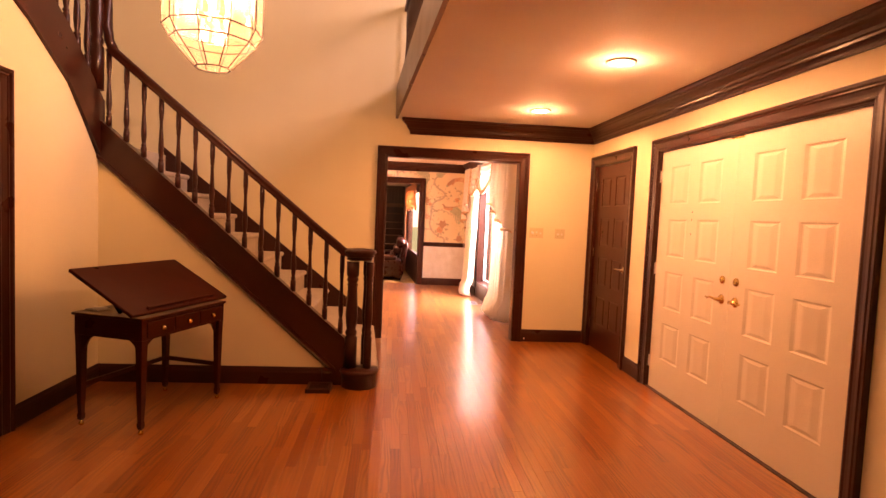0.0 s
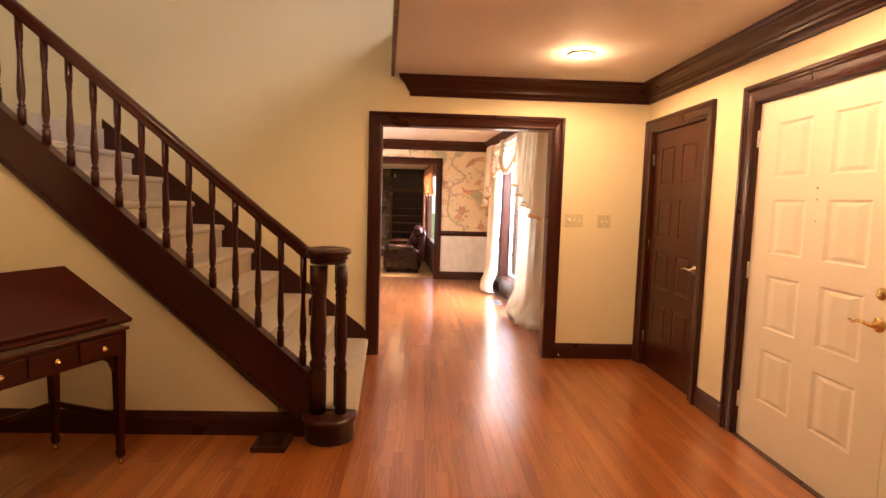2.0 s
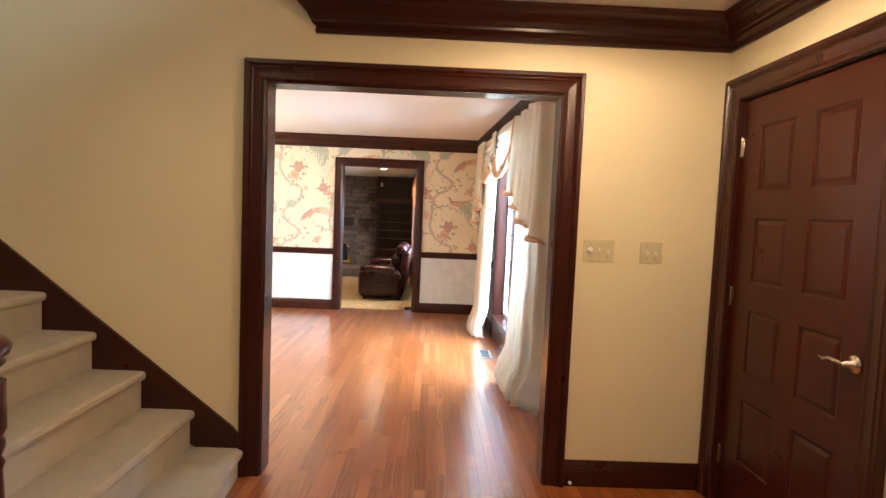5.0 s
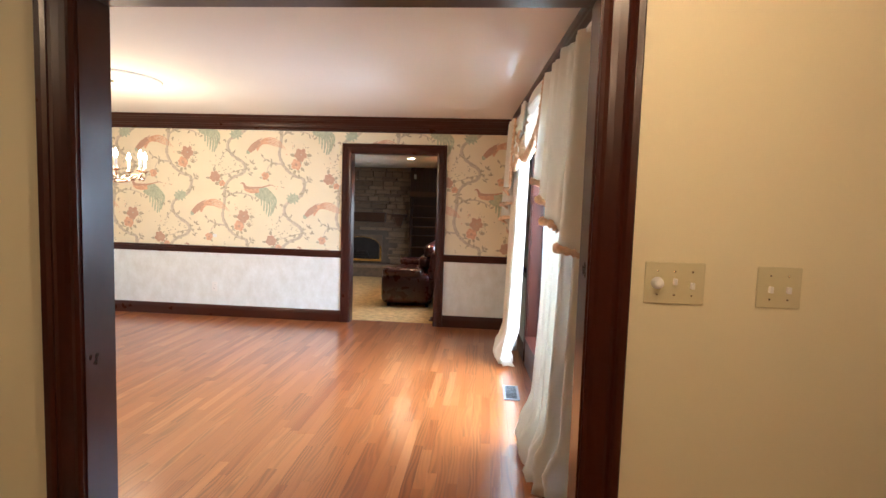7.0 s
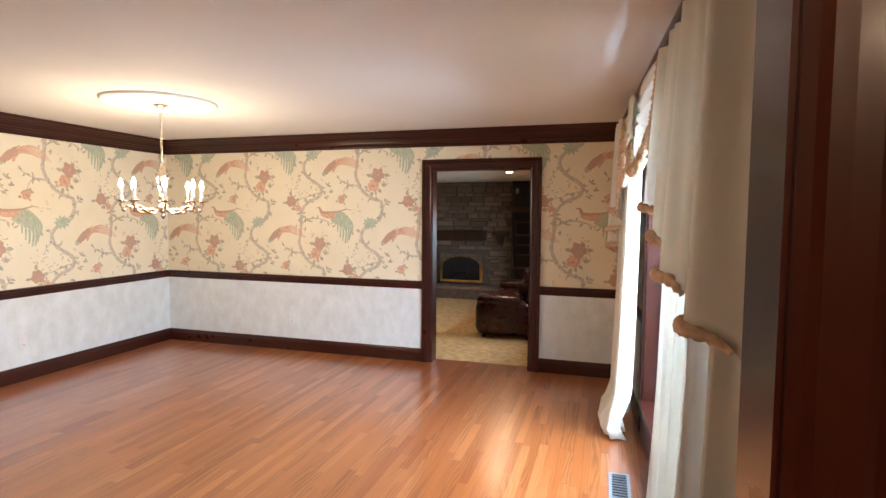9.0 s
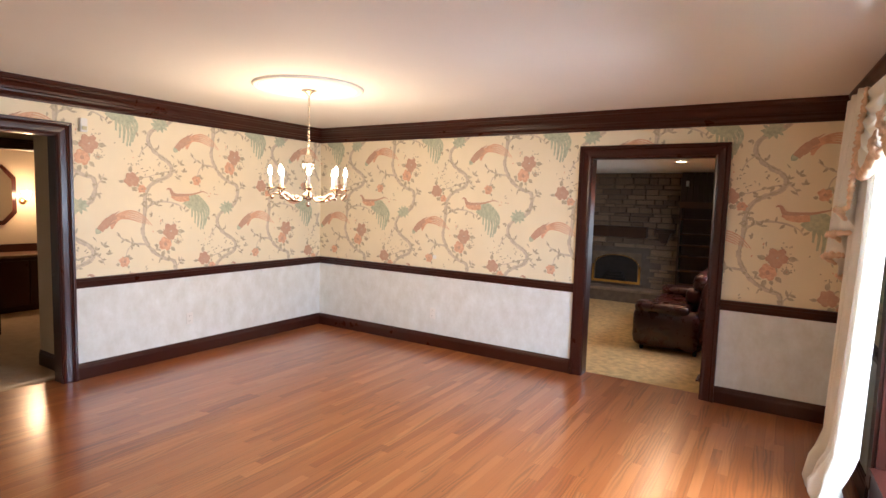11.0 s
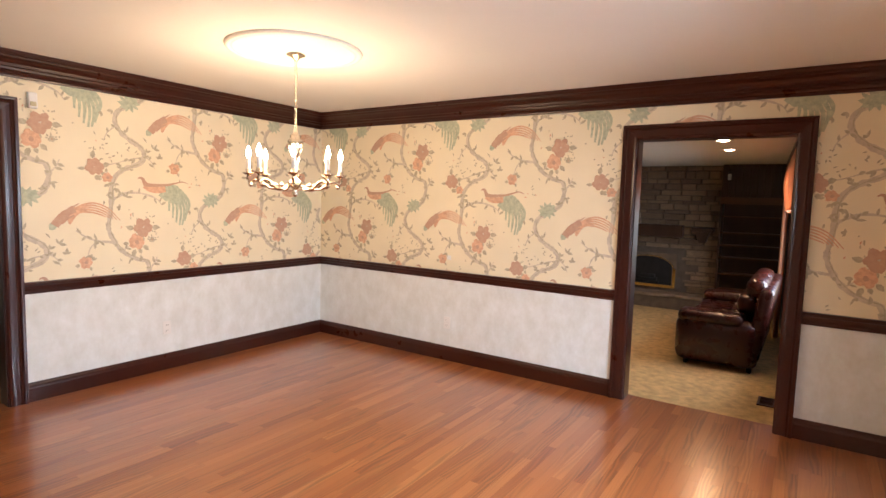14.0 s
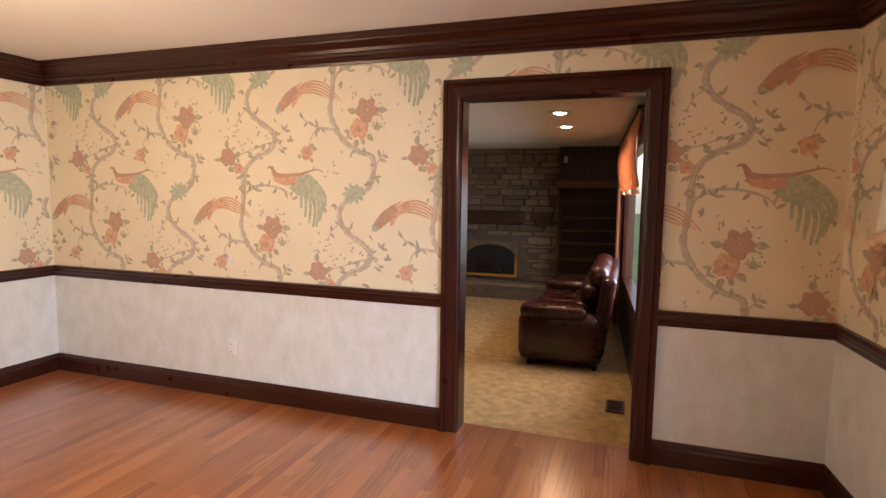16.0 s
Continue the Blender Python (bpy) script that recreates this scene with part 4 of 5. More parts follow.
for half in ((a0 + 0.04, (a0 + a1) / 2 - 0.03), ((a0 + a1) / 2 + 0.03, a1 - 0.04)):
    p, q = half
    pane = part("pane", boxes((WX - 0.002, WX + 0.002, p, q, b0 + 0.04, b1 - 0.04)), M_GLASS, win)
    pane.visible_shadow = False
    for i in range(1, 6):
        z = b0 + 0.04 + (b1 - b0 - 0.08) * i / 6
        part("glazing_bar", boxes((WX - 0.010, WX - 0.003, p, q, z - 0.007, z + 0.007)), M_BLACK, win)
    for i in range(1, 4):
        y = p + (q - p) * i / 4
        part("glazing_bar", boxes((WX - 0.0095, WX - 0.0035, y - 0.005, y + 0.005, b0 + 0.04, b1 - 0.04)), M_BLACK, win)

# ---------- curtains ----------
M_SILK = material("ivory_silk", (0.87, 0.83, 0.70), 0.55, vary=0.06, scale=6, fine=240, bump=0.06, stretch=(1, 1, 0.2))
M_SILK.node_tree.nodes["Principled BSDF"].inputs["Sheen Weight"].default_value = 0.3
translucent(M_SILK, (0.92, 0.91, 0.88), 0.27)
M_FRINGE = material("peach_ruffle", (0.76, 0.52, 0.33), 0.8, vary=0.35, scale=30, fine=160, bump=0.5)


def cloth(rows, name, parent, mat=None, label=""):
    ob = part(name, strip(rows), mat or M_SILK, parent, label)
    md = ob.modifiers.new("thickness", "SOLIDIFY")
    md.thickness, md.offset = 0.003, 0
    return ob


def drape(parent, y0, y1, ztop, fy0, fy1, folds, seed, foot=0.12, out=0.0, far=0):
    """A hanging panel gathered at the top, spreading and breaking on the floor."""
    r = random.Random(seed)
    ph = [r.uniform(0, 6.28) for _ in range(4)]
    rows = []
    nu, nv = 110, 34
    for j in range(nv + 1):
        v = j / nv
        zz = ztop * (1 - v) + 0.012 * v
        row = []
        for i in range(nu + 1):
            u = i / nu
            top, bot = y0 + (y1 - y0) * u, fy0 + (fy1 - fy0) * u
            s = v * v * (3 - 2 * v)
            y = top + (bot - top) * s
            w = 2 * math.pi * folds * u
            amp = 0.032 + 0.026 * v
            x = 2.175 - out - amp * math.sin(w + ph[0] + 0.6 * math.sin(3 * v + ph[1])) - 0.014 * math.sin(2.3 * w + ph[2] + 2 * v)
            x -= 0.05 * v * v + foot * math.sin(2.5 * max(0, (v - 0.87) / 0.13)) * (0.8 + 0.2 * math.sin(w * 0.5 + ph[3]))
            z = zz + (0.012 * max(0, (v - 0.9) / 0.1) * (0.5 + 0.5 * math.sin(w * 1.7 + ph[1])) if v > 0.9 else 0)
            if v > 0.86:
                k = (v - 0.86) / 0.14
                x += 0.016 * k * math.sin(v * 75 + ph[2] + u * 11) + 0.02 * k * math.sin(u * 23 + ph[0])
                y += 0.02 * k * math.sin(v * 55 + u * 17 + ph[3])
            # the outer edge turns back to the wall
            k = max(0.0, 1 - abs(u - far) / 0.22)
            x += (DE - 0.035 - x) * k * k * (3 - 2 * k)
            row.append((min(x, DE - 0.03), y, z))
        rows.append(row)
    cloth(rows, "panel", parent)


def ruffle(parent, pts, seed, r=0.024):
    """A gathered peach trim along an edge, one puff after another."""
    rr = random.Random(seed)
    pts = [Vector(p) for p in pts]
    acc = 0
    last = pts[0]
    fine = []
    for a, b in zip(pts, pts[1:]):
        n = max(1, int((b - a).length / 0.008))
        fine += [a.lerp(b, k / n) for k in range(n)]
    fine.append(pts[-1])
    bm = bmesh.new()
    seg = 8
    rings = []
    for i, p in enumerate(fine):
        d = (fine[min(i + 1, len(fine) - 1)] - fine[max(0, i - 1)]).normalized()
        side = d.cross(Vector((1, 0, 0.01))).normalized()
        out = side.cross(d)
        rad = r * (0.65 + 0.60 * abs(math.sin(i * 0.9 + 0.7 * math.sin(i * 0.4)))) * rr.uniform(0.9, 1.1) * (0.3 + 0.7 * math.sin(math.pi * (i + 1) / (len(fine) + 1)) ** 0.5)
        rings.append([bm.verts.new(p + (side * math.cos(t) * 1.3 + out * math.sin(t)) * rad * rr.uniform(0.85, 1.1)) for t in [2 * math.pi * k / seg for k in range(seg)]])
    for a, b in zip(rings, rings[1:]):
        for k in range(seg):
            bm.faces.new((a[k], a[(k + 1) % seg], b[(k + 1) % seg], b[k])).smooth = True
    bm.faces.new(rings[0][::-1])
    bm.faces.new(rings[-1])
    part("ruffle_trim", bm, M_FRINGE, parent, "peach ruffled trim")


def tail(parent, yi, yo, ztop, zi, zo, folds, seed, out=0.0):
    """A cascade: short at the inner end, long at the outer, in stepped folds."""
    r = random.Random(seed)
    nu, nv = 90, 16
    rows = []
    edge = []
    for j in range(nv + 1):
        v = j / nv
        row = []
        for i in range(nu + 1):
            u = i / nu
            w = 2 * math.pi * folds * u
            step = folds * u + 0.25
            frac = step - math.floor(step)
            frac = 0.25 * frac + 0.75 * max(0.0, (frac - 0.55) / 0.45) ** 2
            zb = zi + (zo - zi) * (math.floor(step) + frac) / (folds + 0.25)
            x = 2.125 - out - 0.042 * math.sin(w) * (0.65 + 0.35 * v) - 0.010 * math.sin(2.7 * w + seed) - 0.03 * v
            y = yi + (yo - yi) * u + 0.02 * math.cos(w) * v
            k = max(0.0, 1 - (1 - u) / 0.25)
            x += (DE - 0.045 - x) * k * k * (3 - 2 * k)
            row.append((x, y, ztop + (zb - ztop) * v))
        rows.append(row)
    cloth(rows, "cascade", parent)
    run = []
    for i, p in enumerate(rows[-1]):
        step = folds * i / nu + 0.25
        if step - math.floor(step) < 0.84 and i < nu:
            run.append((p[0] - 0.010, p[1], p[2]))
        else:
            if len(run) > 3:
                ruffle(parent, run, seed + i, 0.0155)
            run = []
    ruffle(parent, [(row[0][0] - 0.012, row[0][1], row[0][2]) for row in rows[::2]], seed + 1, 0.018)


def swag(parent, y0, y1, ztop, depth, seed):
    """A festoon of soft curved folds between two points."""
    rows = []
    nu, nv = 60, 40
    for j in range(nv + 1):
        v = j / nv
        row = []
        for i in range(nu + 1):
            u = i / nu
            sag = math.sin(math.pi * u) ** 0.8
            y = y0 + (y1 - y0) * u + 0.06 * (0.5 - u) * v
            z = ztop - 0.04 * v - depth * v * sag - 0.10 * v * (1 - sag) * 0.6
            x = 2.11 - 0.05 * sag * (0.4 + 0.6 * v) - 0.018 * math.sin(v * 30 + 2 * u + seed) * sag
            row.append((x, y, z))
        rows.append(row)
    cloth(rows, "swag", parent)
    ruffle(parent, [(p[0] - 0.012, p[1], p[2]) for p in rows[-1][::2]], seed)


ZT = 2.252
cs = thing("curtain", "ivory silk curtain panel pooling on the oak floor", "curtain", group="window curtains")
drape(cs, 6.98, 8.00, ZT - 0.02, 7.02, 7.80, 8, 3, 0.085, 0.03)
cn = thing("curtain", "ivory silk curtain panel lit by the window", "curtain", group="window curtains")
drape(cn, 9.22, 10.12, ZT - 0.02, 9.36, 9.98, 6, 8, 0.075, 0.035, 1)
val = thing("valance", "ivory silk swag valance with peach ruffled trim", "valance")
tail(val, 8.04, 6.95, ZT, 1.62, 1.12, 4.0, 2, 0.02)
tail(val, 9.62, 10.24, ZT, 1.62, 1.10, 3.5, 5, 0.045)
swag(val, 7.90, 9.06, ZT, 0.42, 1)
swag(val, 8.80, 9.86, ZT, 0.43, 4)
rows = []
for j in range(13):
    v = j / 12
    rows.append([(2.07 - 0.02 * math.sin(4 * math.pi * u) - 0.02 * v, 8.82 + 0.22 * u, ZT - (0.22 + 0.20 * (1 - abs(2 * u - 1))) * v) for u in [k / 24 for k in range(25)]])
cloth(rows, "jabot", val)
ruffle(val, [(p[0] - 0.01, p[1], p[2]) for p in rows[-1]], 12, 0.018)
part("mounting_board", boxes((2.12, DE - 0.001, 6.95, 10.34, ZT - 0.02, ZT)), M_WHITEPL, val)

for _o in (win, cs, cn, val):
    splay(_o)

# ---------- small things in the dining room ----------


def outlet(x, y, z, turn, label="white duplex outlet on the wainscot"):
    ob = thing("wall_outlet", label, "outlet", (x, y, z), turn, "dining room outlets")
    part("plate", soft_box(-0.035, 0.035, -0.006, -0.0005, -0.057, 0.057, 0.003), M_WHITEPL, ob)
    for s in (-1, 1):
        rc = part("receptacle", soft_box(-0.017, 0.017, -0.009, -0.005, s * 0.025 - 0.014, s * 0.025 + 0.014, 0.003), M_WHITEPL, ob)
        for q in (-0.006, 0.006):
            part("slot", boxes((q - 0.0012, q + 0.0012, -0.0098, -0.0085, s * 0.025 - 0.005, s * 0.025 + 0.005)), M_BLACK, rc)


outlet(-1.365, DN, 0.36, 0)
outlet(DW, 9.13, 0.36, 90)
sen = thing("motion_sensor", "small white alarm sensor below the crown moulding", "sensor", (DW, 8.20, 2.12), 90)
part("housing", soft_box(-0.028, 0.028, -0.04, -0.0005, -0.055, 0.055, 0.008), M_WHITEPL, sen)
part("lens", soft_box(-0.018, 0.018, -0.046, -0.039, -0.04, -0.01, 0.003), M_IVORY, sen)
M_GREYM = material("grey_enamel", (0.30, 0.32, 0.36), 0.4, metal=0.3, vary=0.1, bump=0)
register(2.10, 2.22, 8.56, 8.88, 0.0, M_GREYM, "grey metal floor register below the window", "y", 0.008)
jk = thing("wall_jack", "small white jack plate on the wallpaper", "wall plate", (-1.36, DN, 0.985))
part("plate", soft_box(-0.022, 0.022, -0.006, -0.0025, -0.02, 0.02, 0.002), M_WHITEPL, jk)

# ---------- wallpaper drawing ----------
P_VINE = material("print_vine", (0.66, 0.57, 0.43), 0.65, vary=0.25, scale=25, fine=90, bump=0.0)
P_LEAF = material("print_leaf", (0.55, 0.48, 0.33), 0.65, vary=0.35, scale=30, fine=90, bump=0.0)
P_TEAL = material("print_teal", (0.53, 0.54, 0.37), 0.65, vary=0.35, scale=42, fine=110, bump=0.0, second=(0.34, 0.39, 0.28))
P_CORAL = material("print_coral", (0.74, 0.47, 0.29), 0.65, vary=0.3, scale=42, fine=110, bump=0.0, second=(0.56, 0.31, 0.20))
P_RUST = material("print_rust", (0.44, 0.25, 0.17), 0.65, vary=0.35, scale=42, fine=110, bump=0.0, second=(0.60, 0.40, 0.27))
P_SLOT = [P_VINE, P_LEAF, P_TEAL, P_CORAL, P_RUST]


def smooth(pts, n=6):
    out = []
    P = [pts[0]] + list(pts) + [pts[-1]]
    for i in range(1, len(P) - 2):
        a, b, c, d = (Vector(P[i + k]) for k in (-1, 0, 1, 2))
        for k in range(n):
            t = k / n
            out.append(0.5 * (2 * b + (c - a) * t + (2 * a - 5 * b + 4 * c - d) * t * t + (3 * b - a - 3 * c + d) * t ** 3))
    out.append(Vector(pts[-1]))
    return out


class Print:
    """Flat printed shapes, each a list of corners with an ink."""

    def __init__(self):
        self.faces = []

    def ribbon(self, pts, w0, w1, ink, wob=0.0, seed=0):
        r = random.Random(seed)
        s = smooth(pts)
        edge = []
        for i, p in enumerate(s):
            d = (s[min(i + 1, len(s) - 1)] - s[max(i - 1, 0)])
            d = d.normalized() if d.length else Vector((1, 0))
            n = Vector((-d.y, d.x))
            u = i / (len(s) - 1)
            w = (w0 + (w1 - w0) * u) * (1 + wob * r.uniform(-1, 1)) / 2
            edge.append((p + n * w, p - n * w))
        for (a, b), (c, d) in zip(edge, edge[1:]):
            self.faces.append((ink, [a, b, d, c]))

    def blob(self, c, rx, ry, rot, ink, n=10, wob=0.15, seed=0):
        r = random.Random(seed)
        ca, sa = math.cos(rot), math.sin(rot)
        pts = []
        for k in range(n):
            t = 2 * math.pi * k / n
            q = 1 + wob * r.uniform(-1, 1)
            x, y = rx * q * math.cos(t), ry * q * math.sin(t)
            pts.append(Vector((c[0] + x * ca - y * sa, c[1] + x * sa + y * ca)))
        self.faces.append((ink, pts))

    def leaf(self, c, length, width, rot, ink):
        ca, sa = math.cos(rot), math.sin(rot)
        pts = [(0, 0), (0.25, 0.42), (0.55, 0.5), (0.8, 0.25), (1, 0), (0.8, -0.22), (0.5, -0.45), (0.2, -0.36)]
        self.faces.append((ink, [Vector((c[0] + x * length * ca - y * width * sa, c[1] + x * length * sa + y * width * ca)) for x, y in pts]))

    def flower(self, c, r, ink, seed):
        rr = random.Random(seed)
        for k in range(6):
            a = k * math.pi / 3 + rr.uniform(-0.3, 0.3)
            self.blob((c[0] + 0.52 * r * math.cos(a), c[1] + 0.52 * r * math.sin(a)), r * 0.46, r * 0.42, a, ink, 9, 0.22, seed * 7 + k)
        self.blob(c, r * 0.27, r * 0.25, 0, 0 if ink == 4 else 4, 8, 0.25, seed)
        for k in range(5):
            a = rr.uniform(0, 6.28)
            self.leaf((c[0] + r * 0.9 * math.cos(a), c[1] + r * 0.9 * math.sin(a)), r * rr.uniform(0.55, 0.95), r * rr.uniform(0.4, 0.6), a + rr.uniform(-0.5, 0.5), 1)


def sketch():
    """One repeat of the drawing in metres; the origin lies in the perching bird's body."""
    pr = Print()
    rr = random.Random(4)
    vine = [(0.35, 0.63), (0.335, 0.50), (0.323, 0.392), (0.37, 0.28), (0.443, 0.195), (0.54, 0.14), (0.615, 0.115), (0.63, 0.03), (0.60, -0.07), (0.53, -0.12), (0.42, -0.18), (0.385, -0.26), (0.42, -0.34), (0.49, -0.40), (0.57, -0.45), (0.605, -0.51), (0.57, -0.58), (0.46, -0.63), (0.385, -0.69), (0.35, -0.78), (0.35, -0.89)]
    pr.ribbon(vine, 0.036, 0.036, 0, 0.28, 1)
    pr.ribbon([(x + 0.010, z + 0.004) for x, z in vine], 0.006, 0.007, 1, 0.6, 90)
    # side branches: the perch, the one under the flying bird, forks and twigs
    twigs = ([(-0.345, -0.13), (-0.24, -0.075), (-0.115, -0.075), (0.0, -0.115), (0.045, -0.17)],
             [(0.36, 0.285), (0.25, 0.30), (0.16, 0.335), (0.095, 0.385)],
             [(0.24, 0.30), (0.19, 0.25), (0.165, 0.17)],
             [(0.63, 0.05), (0.675, 0.10), (0.70, 0.155)],
             [(0.42, 0.21), (0.50, 0.27), (0.56, 0.33)],
             [(0.60, -0.52), (0.66, -0.56), (0.69, -0.62)],
             [(0.40, -0.30), (0.33, -0.36), (0.30, -0.43)],
             [(-0.06, 0.22), (-0.18, 0.20), (-0.33, 0.15), (-0.44, 0.125)])
    for k, tw in enumerate(twigs):
        pr.ribbon(tw, 0.022 if k < 2 else 0.012, 0.006, 0, 0.25, 2 + k)
        for p, q in zip(tw, tw[1:]):
            for _ in range(2):
                t, a = rr.random(), rr.uniform(0, 6.28)
                pr.leaf((p[0] + (q[0] - p[0]) * t, p[1] + (q[1] - p[1]) * t), rr.uniform(0.035, 0.06), rr.uniform(0.016, 0.026), a, 1)
    # perching bird: thin neck, coral breast, a straight quill and a fan of green plumes
    for k, (x, z) in enumerate(((0.105, -0.215), (0.135, -0.275), (0.165, -0.315), (0.195, -0.34), (0.22, -0.335), (0.242, -0.30), (0.258, -0.25))):
        pr.ribbon([(0.03 + 0.012 * k, -0.07 + 0.008 * k), (0.62 * x + 0.015, -0.115 + 0.016 * k), (x + 0.004 * k, 0.55 * z), (x, z)], 0.042, 0.014, 2, 0.14, 20 + k)
        if k % 2:
            pr.ribbon([(0.05 + 0.012 * k, -0.08 + 0.008 * k), (0.64 * x + 0.015, -0.125 + 0.016 * k), (x + 0.002 * k, 0.6 * z)], 0.004, 0.004, 1, 0.3, 120 + k)
    pr.blob((0.095, -0.065), 0.075, 0.045, -0.5, 2, 12, 0.12, 5)
    pr.ribbon([(-0.152, 0.042), (-0.135, 0.052), (-0.115, 0.045), (-0.102, 0.02), (-0.085, -0.01)], 0.006, 0.040, 4, 0.05, 9)
    pr.ribbon([(-0.095, -0.005), (-0.05, -0.035), (0.01, -0.042), (0.075, -0.034)], 0.055, 0.050, 3, 0.06, 10)
    pr.ribbon([(-0.09, 0.0), (-0.04, -0.005), (0.03, -0.002), (0.10, 0.004), (0.17, 0.022), (0.225, 0.034), (0.275, 0.018)], 0.032, 0.004, 4, 0.08, 11)
    # flying bird: green head, rust body, long coral plumes that bend over
    for k in range(5):
        d = 0.016 * k
        pr.ribbon([(0.03 + 0.3 * d, 0.50 - d), (0.11, 0.560 - 0.7 * d), (0.21 - 0.2 * d, 0.592 - 1.1 * d), (0.315 - 0.6 * d, 0.555 - 0.9 * d), (0.405 - 1.6 * d, 0.458 + 0.4 * d)], 0.021, 0.005, 3, 0.12, 40 + k)
    pr.ribbon([(-0.045, 0.425), (-0.012, 0.470), (0.035, 0.515), (0.085, 0.548)], 0.062, 0.050, 4, 0.10, 30)
    pr.ribbon([(-0.02, 0.468), (0.02, 0.520), (0.07, 0.555), (0.12, 0.590)], 0.030, 0.004, 4, 0.12, 31)
    pr.ribbon([(0.0, 0.44), (0.04, 0.475), (0.085, 0.50)], 0.022, 0.008, 4, 0.15, 32)
    pr.blob((-0.056, 0.423), 0.032, 0.026, 0.9, 2, 10, 0.15, 6)
    # blossoms
    pr.flower((0.585, 0.398), 0.080, 4, 3)
    pr.flower((0.530, 0.283), 0.070, 3, 4)
    pr.flower((-0.472, 0.118), 0.070, 4, 5)
    pr.flower((-0.380, 0.040), 0.042, 3, 6)
    pr.flower((0.155, 0.142), 0.050, 3, 7)
    pr.flower((0.655, 0.295), 0.026, 1, 8)
    # round green fruit on the vine
    pr.blob((0.492, -0.118), 0.070, 0.045, 0.4, 2, 14, 0.16, 8)
    for k in range(10):
        a = k * 0.63
        pr.leaf((0.492 + 0.035 * math.cos(a), -0.118 + 0.022 * math.sin(a)), 0.052, 0.026, a, 2)
    # leaves along the vine and loose sprigs
    for k in range(26):
        p = rr.choice(vine)
        a = rr.uniform(0, 6.28)
        c = (p[0] + rr.gauss(0, 0.05), p[1] + rr.gauss(0, 0.05))
        for j in range(rr.choice((1, 2, 3))):
            pr.leaf(c, rr.uniform(0.026, 0.058), rr.uniform(0.012, 0.026), a + j * 1.1, 1)
    for cx, cz in ((0.50, 0.47), (-0.10, -0.27), (0.66, 0.36), (-0.42, 0.22), (0.33, 0.02), (-0.22, 0.28), (0.25, -0.44)):
        for k in range(9):
            pr.leaf((cx + rr.gauss(0, 0.05), cz + rr.gauss(0, 0.04)), rr.uniform(0.014, 0.034), 0.011, rr.uniform(0, 6.28), rr.choice((1, 1, 1, 3)))
    return pr.faces


SKETCH = sketch()


def hang(wall, place, a0, a1, holes, phase):
    """Tile the drawing over a wall: place(a, z, lift) gives the point; holes of (from, to, top)."""
    verts, faces, inks = [], [], []
    for i in range(-8, 10):
        for j in range(-2, 4):
            oa, oz = phase + 1.40 * i + 0.70 * j, 1.577 + 0.748 * j
            if oa < a0 - 1.2 or oa > a1 + 1.2:
                continue
            for k, (ink, pts) in enumerate(SKETCH):
                q = [(oa + p[0], oz + p[1]) for p in pts]
                ca, cz = sum(p[0] for p in q) / len(q), sum(p[1] for p in q) / len(q)
                if min(p[1] for p in q) < 0.815 or max(p[1] for p in q) > 2.39 or min(p[0] for p in q) < a0 + 0.002 or max(p[0] for p in q) > a1 - 0.002:
                    continue
                if any(h0 - 0.03 < ca < h1 + 0.03 and cz < top + 0.03 for h0, h1, top in holes):
                    continue
                n = len(verts)
                lift = 0.0005 + 0.0011 * ink + 0.000004 * k
                verts.extend(place(a, z, lift) for a, z in q)
                faces.append(tuple(range(n, n + len(q))))
                inks.append(ink)
    me = bpy.data.meshes.new("wallpaper_print")
    me.from_pydata(verts, [], faces)
    for m in P_SLOT:
        me.materials.append(m)
    me.polygons.foreach_set("material_index", inks)
    ob = new("wallpaper_print", me)
    ob.parent = bpy.data.objects[wall]
    tagged(ob, "faded birds, vines and blossoms in coral and teal", kind="stuff")


hang("wall_dining_north", lambda a, z, l: (a, DN - l, z), DW, DE, [(FAMD[0], FAMD[1], FAMD[3])], -0.885)
hang("wall_dining_west", lambda a, z, l: (DW + l, a, z), DS, DN, [(KITD[0], KITD[1], KITD[3])], 9.06)
hang("wall_dining_south", lambda a, z, l: (-a, DS + l, z), -DE, -DW, [(-OPEN[1], -OPEN[0], OPEN[3])], 0.4)
hang("wall_dining_east", lambda a, z, l: (DE - l + SPLAY * (DN + a), -a, z), -DN, -DS, [(-WIN[1] - 0.1, -WIN[0] + 0.1, 2.3)], -10.45)

# ---------- family room ----------
M_STONE = material("brown_ledgestone", (0.24, 0.165, 0.10), 0.8, vary=0.4, scale=9, fine=50, bump=0.6, rnd=0.35, second=(0.13, 0.095, 0.068))
M_MORTAR = material("dark_mortar", (0.13, 0.105, 0.08), 0.95, vary=0.3, bump=0.4)
M_PANEL = material("dark_wall_panelling", (0.055, 0.026, 0.014), 0.35, vary=0.4, scale=5, fine=60, stretch=(1, 1, 0.2))
M_NEARBLACK = material("near_black_matte", (0.012, 0.011, 0.010), 0.8, vary=0.4, bump=0.3)
M_LEATHER = material("oxblood_leather", (0.050, 0.010, 0.007), 0.28, vary=0.45, scale=7, fine=140, bump=0.25, coat=0.2)
M_SHELF = material("walnut_shelf", (0.14, 0.065, 0.030), 0.4, vary=0.4, scale=5, fine=60, stretch=(0.2, 1, 1))
setting("wall_family_north", boxes((-4.5, FE + 0.1, FN, FN + 0.1, FZ, FC)), M_MORTAR, "mortar bed of the stone chimney wall", "wall")
setting("wall_family_west", boxes((-4.6, -4.5, DN + 0.06, FN + 0.1, FZ, FC)), M_PANEL, "dark panelled wall of the family room", "wall")
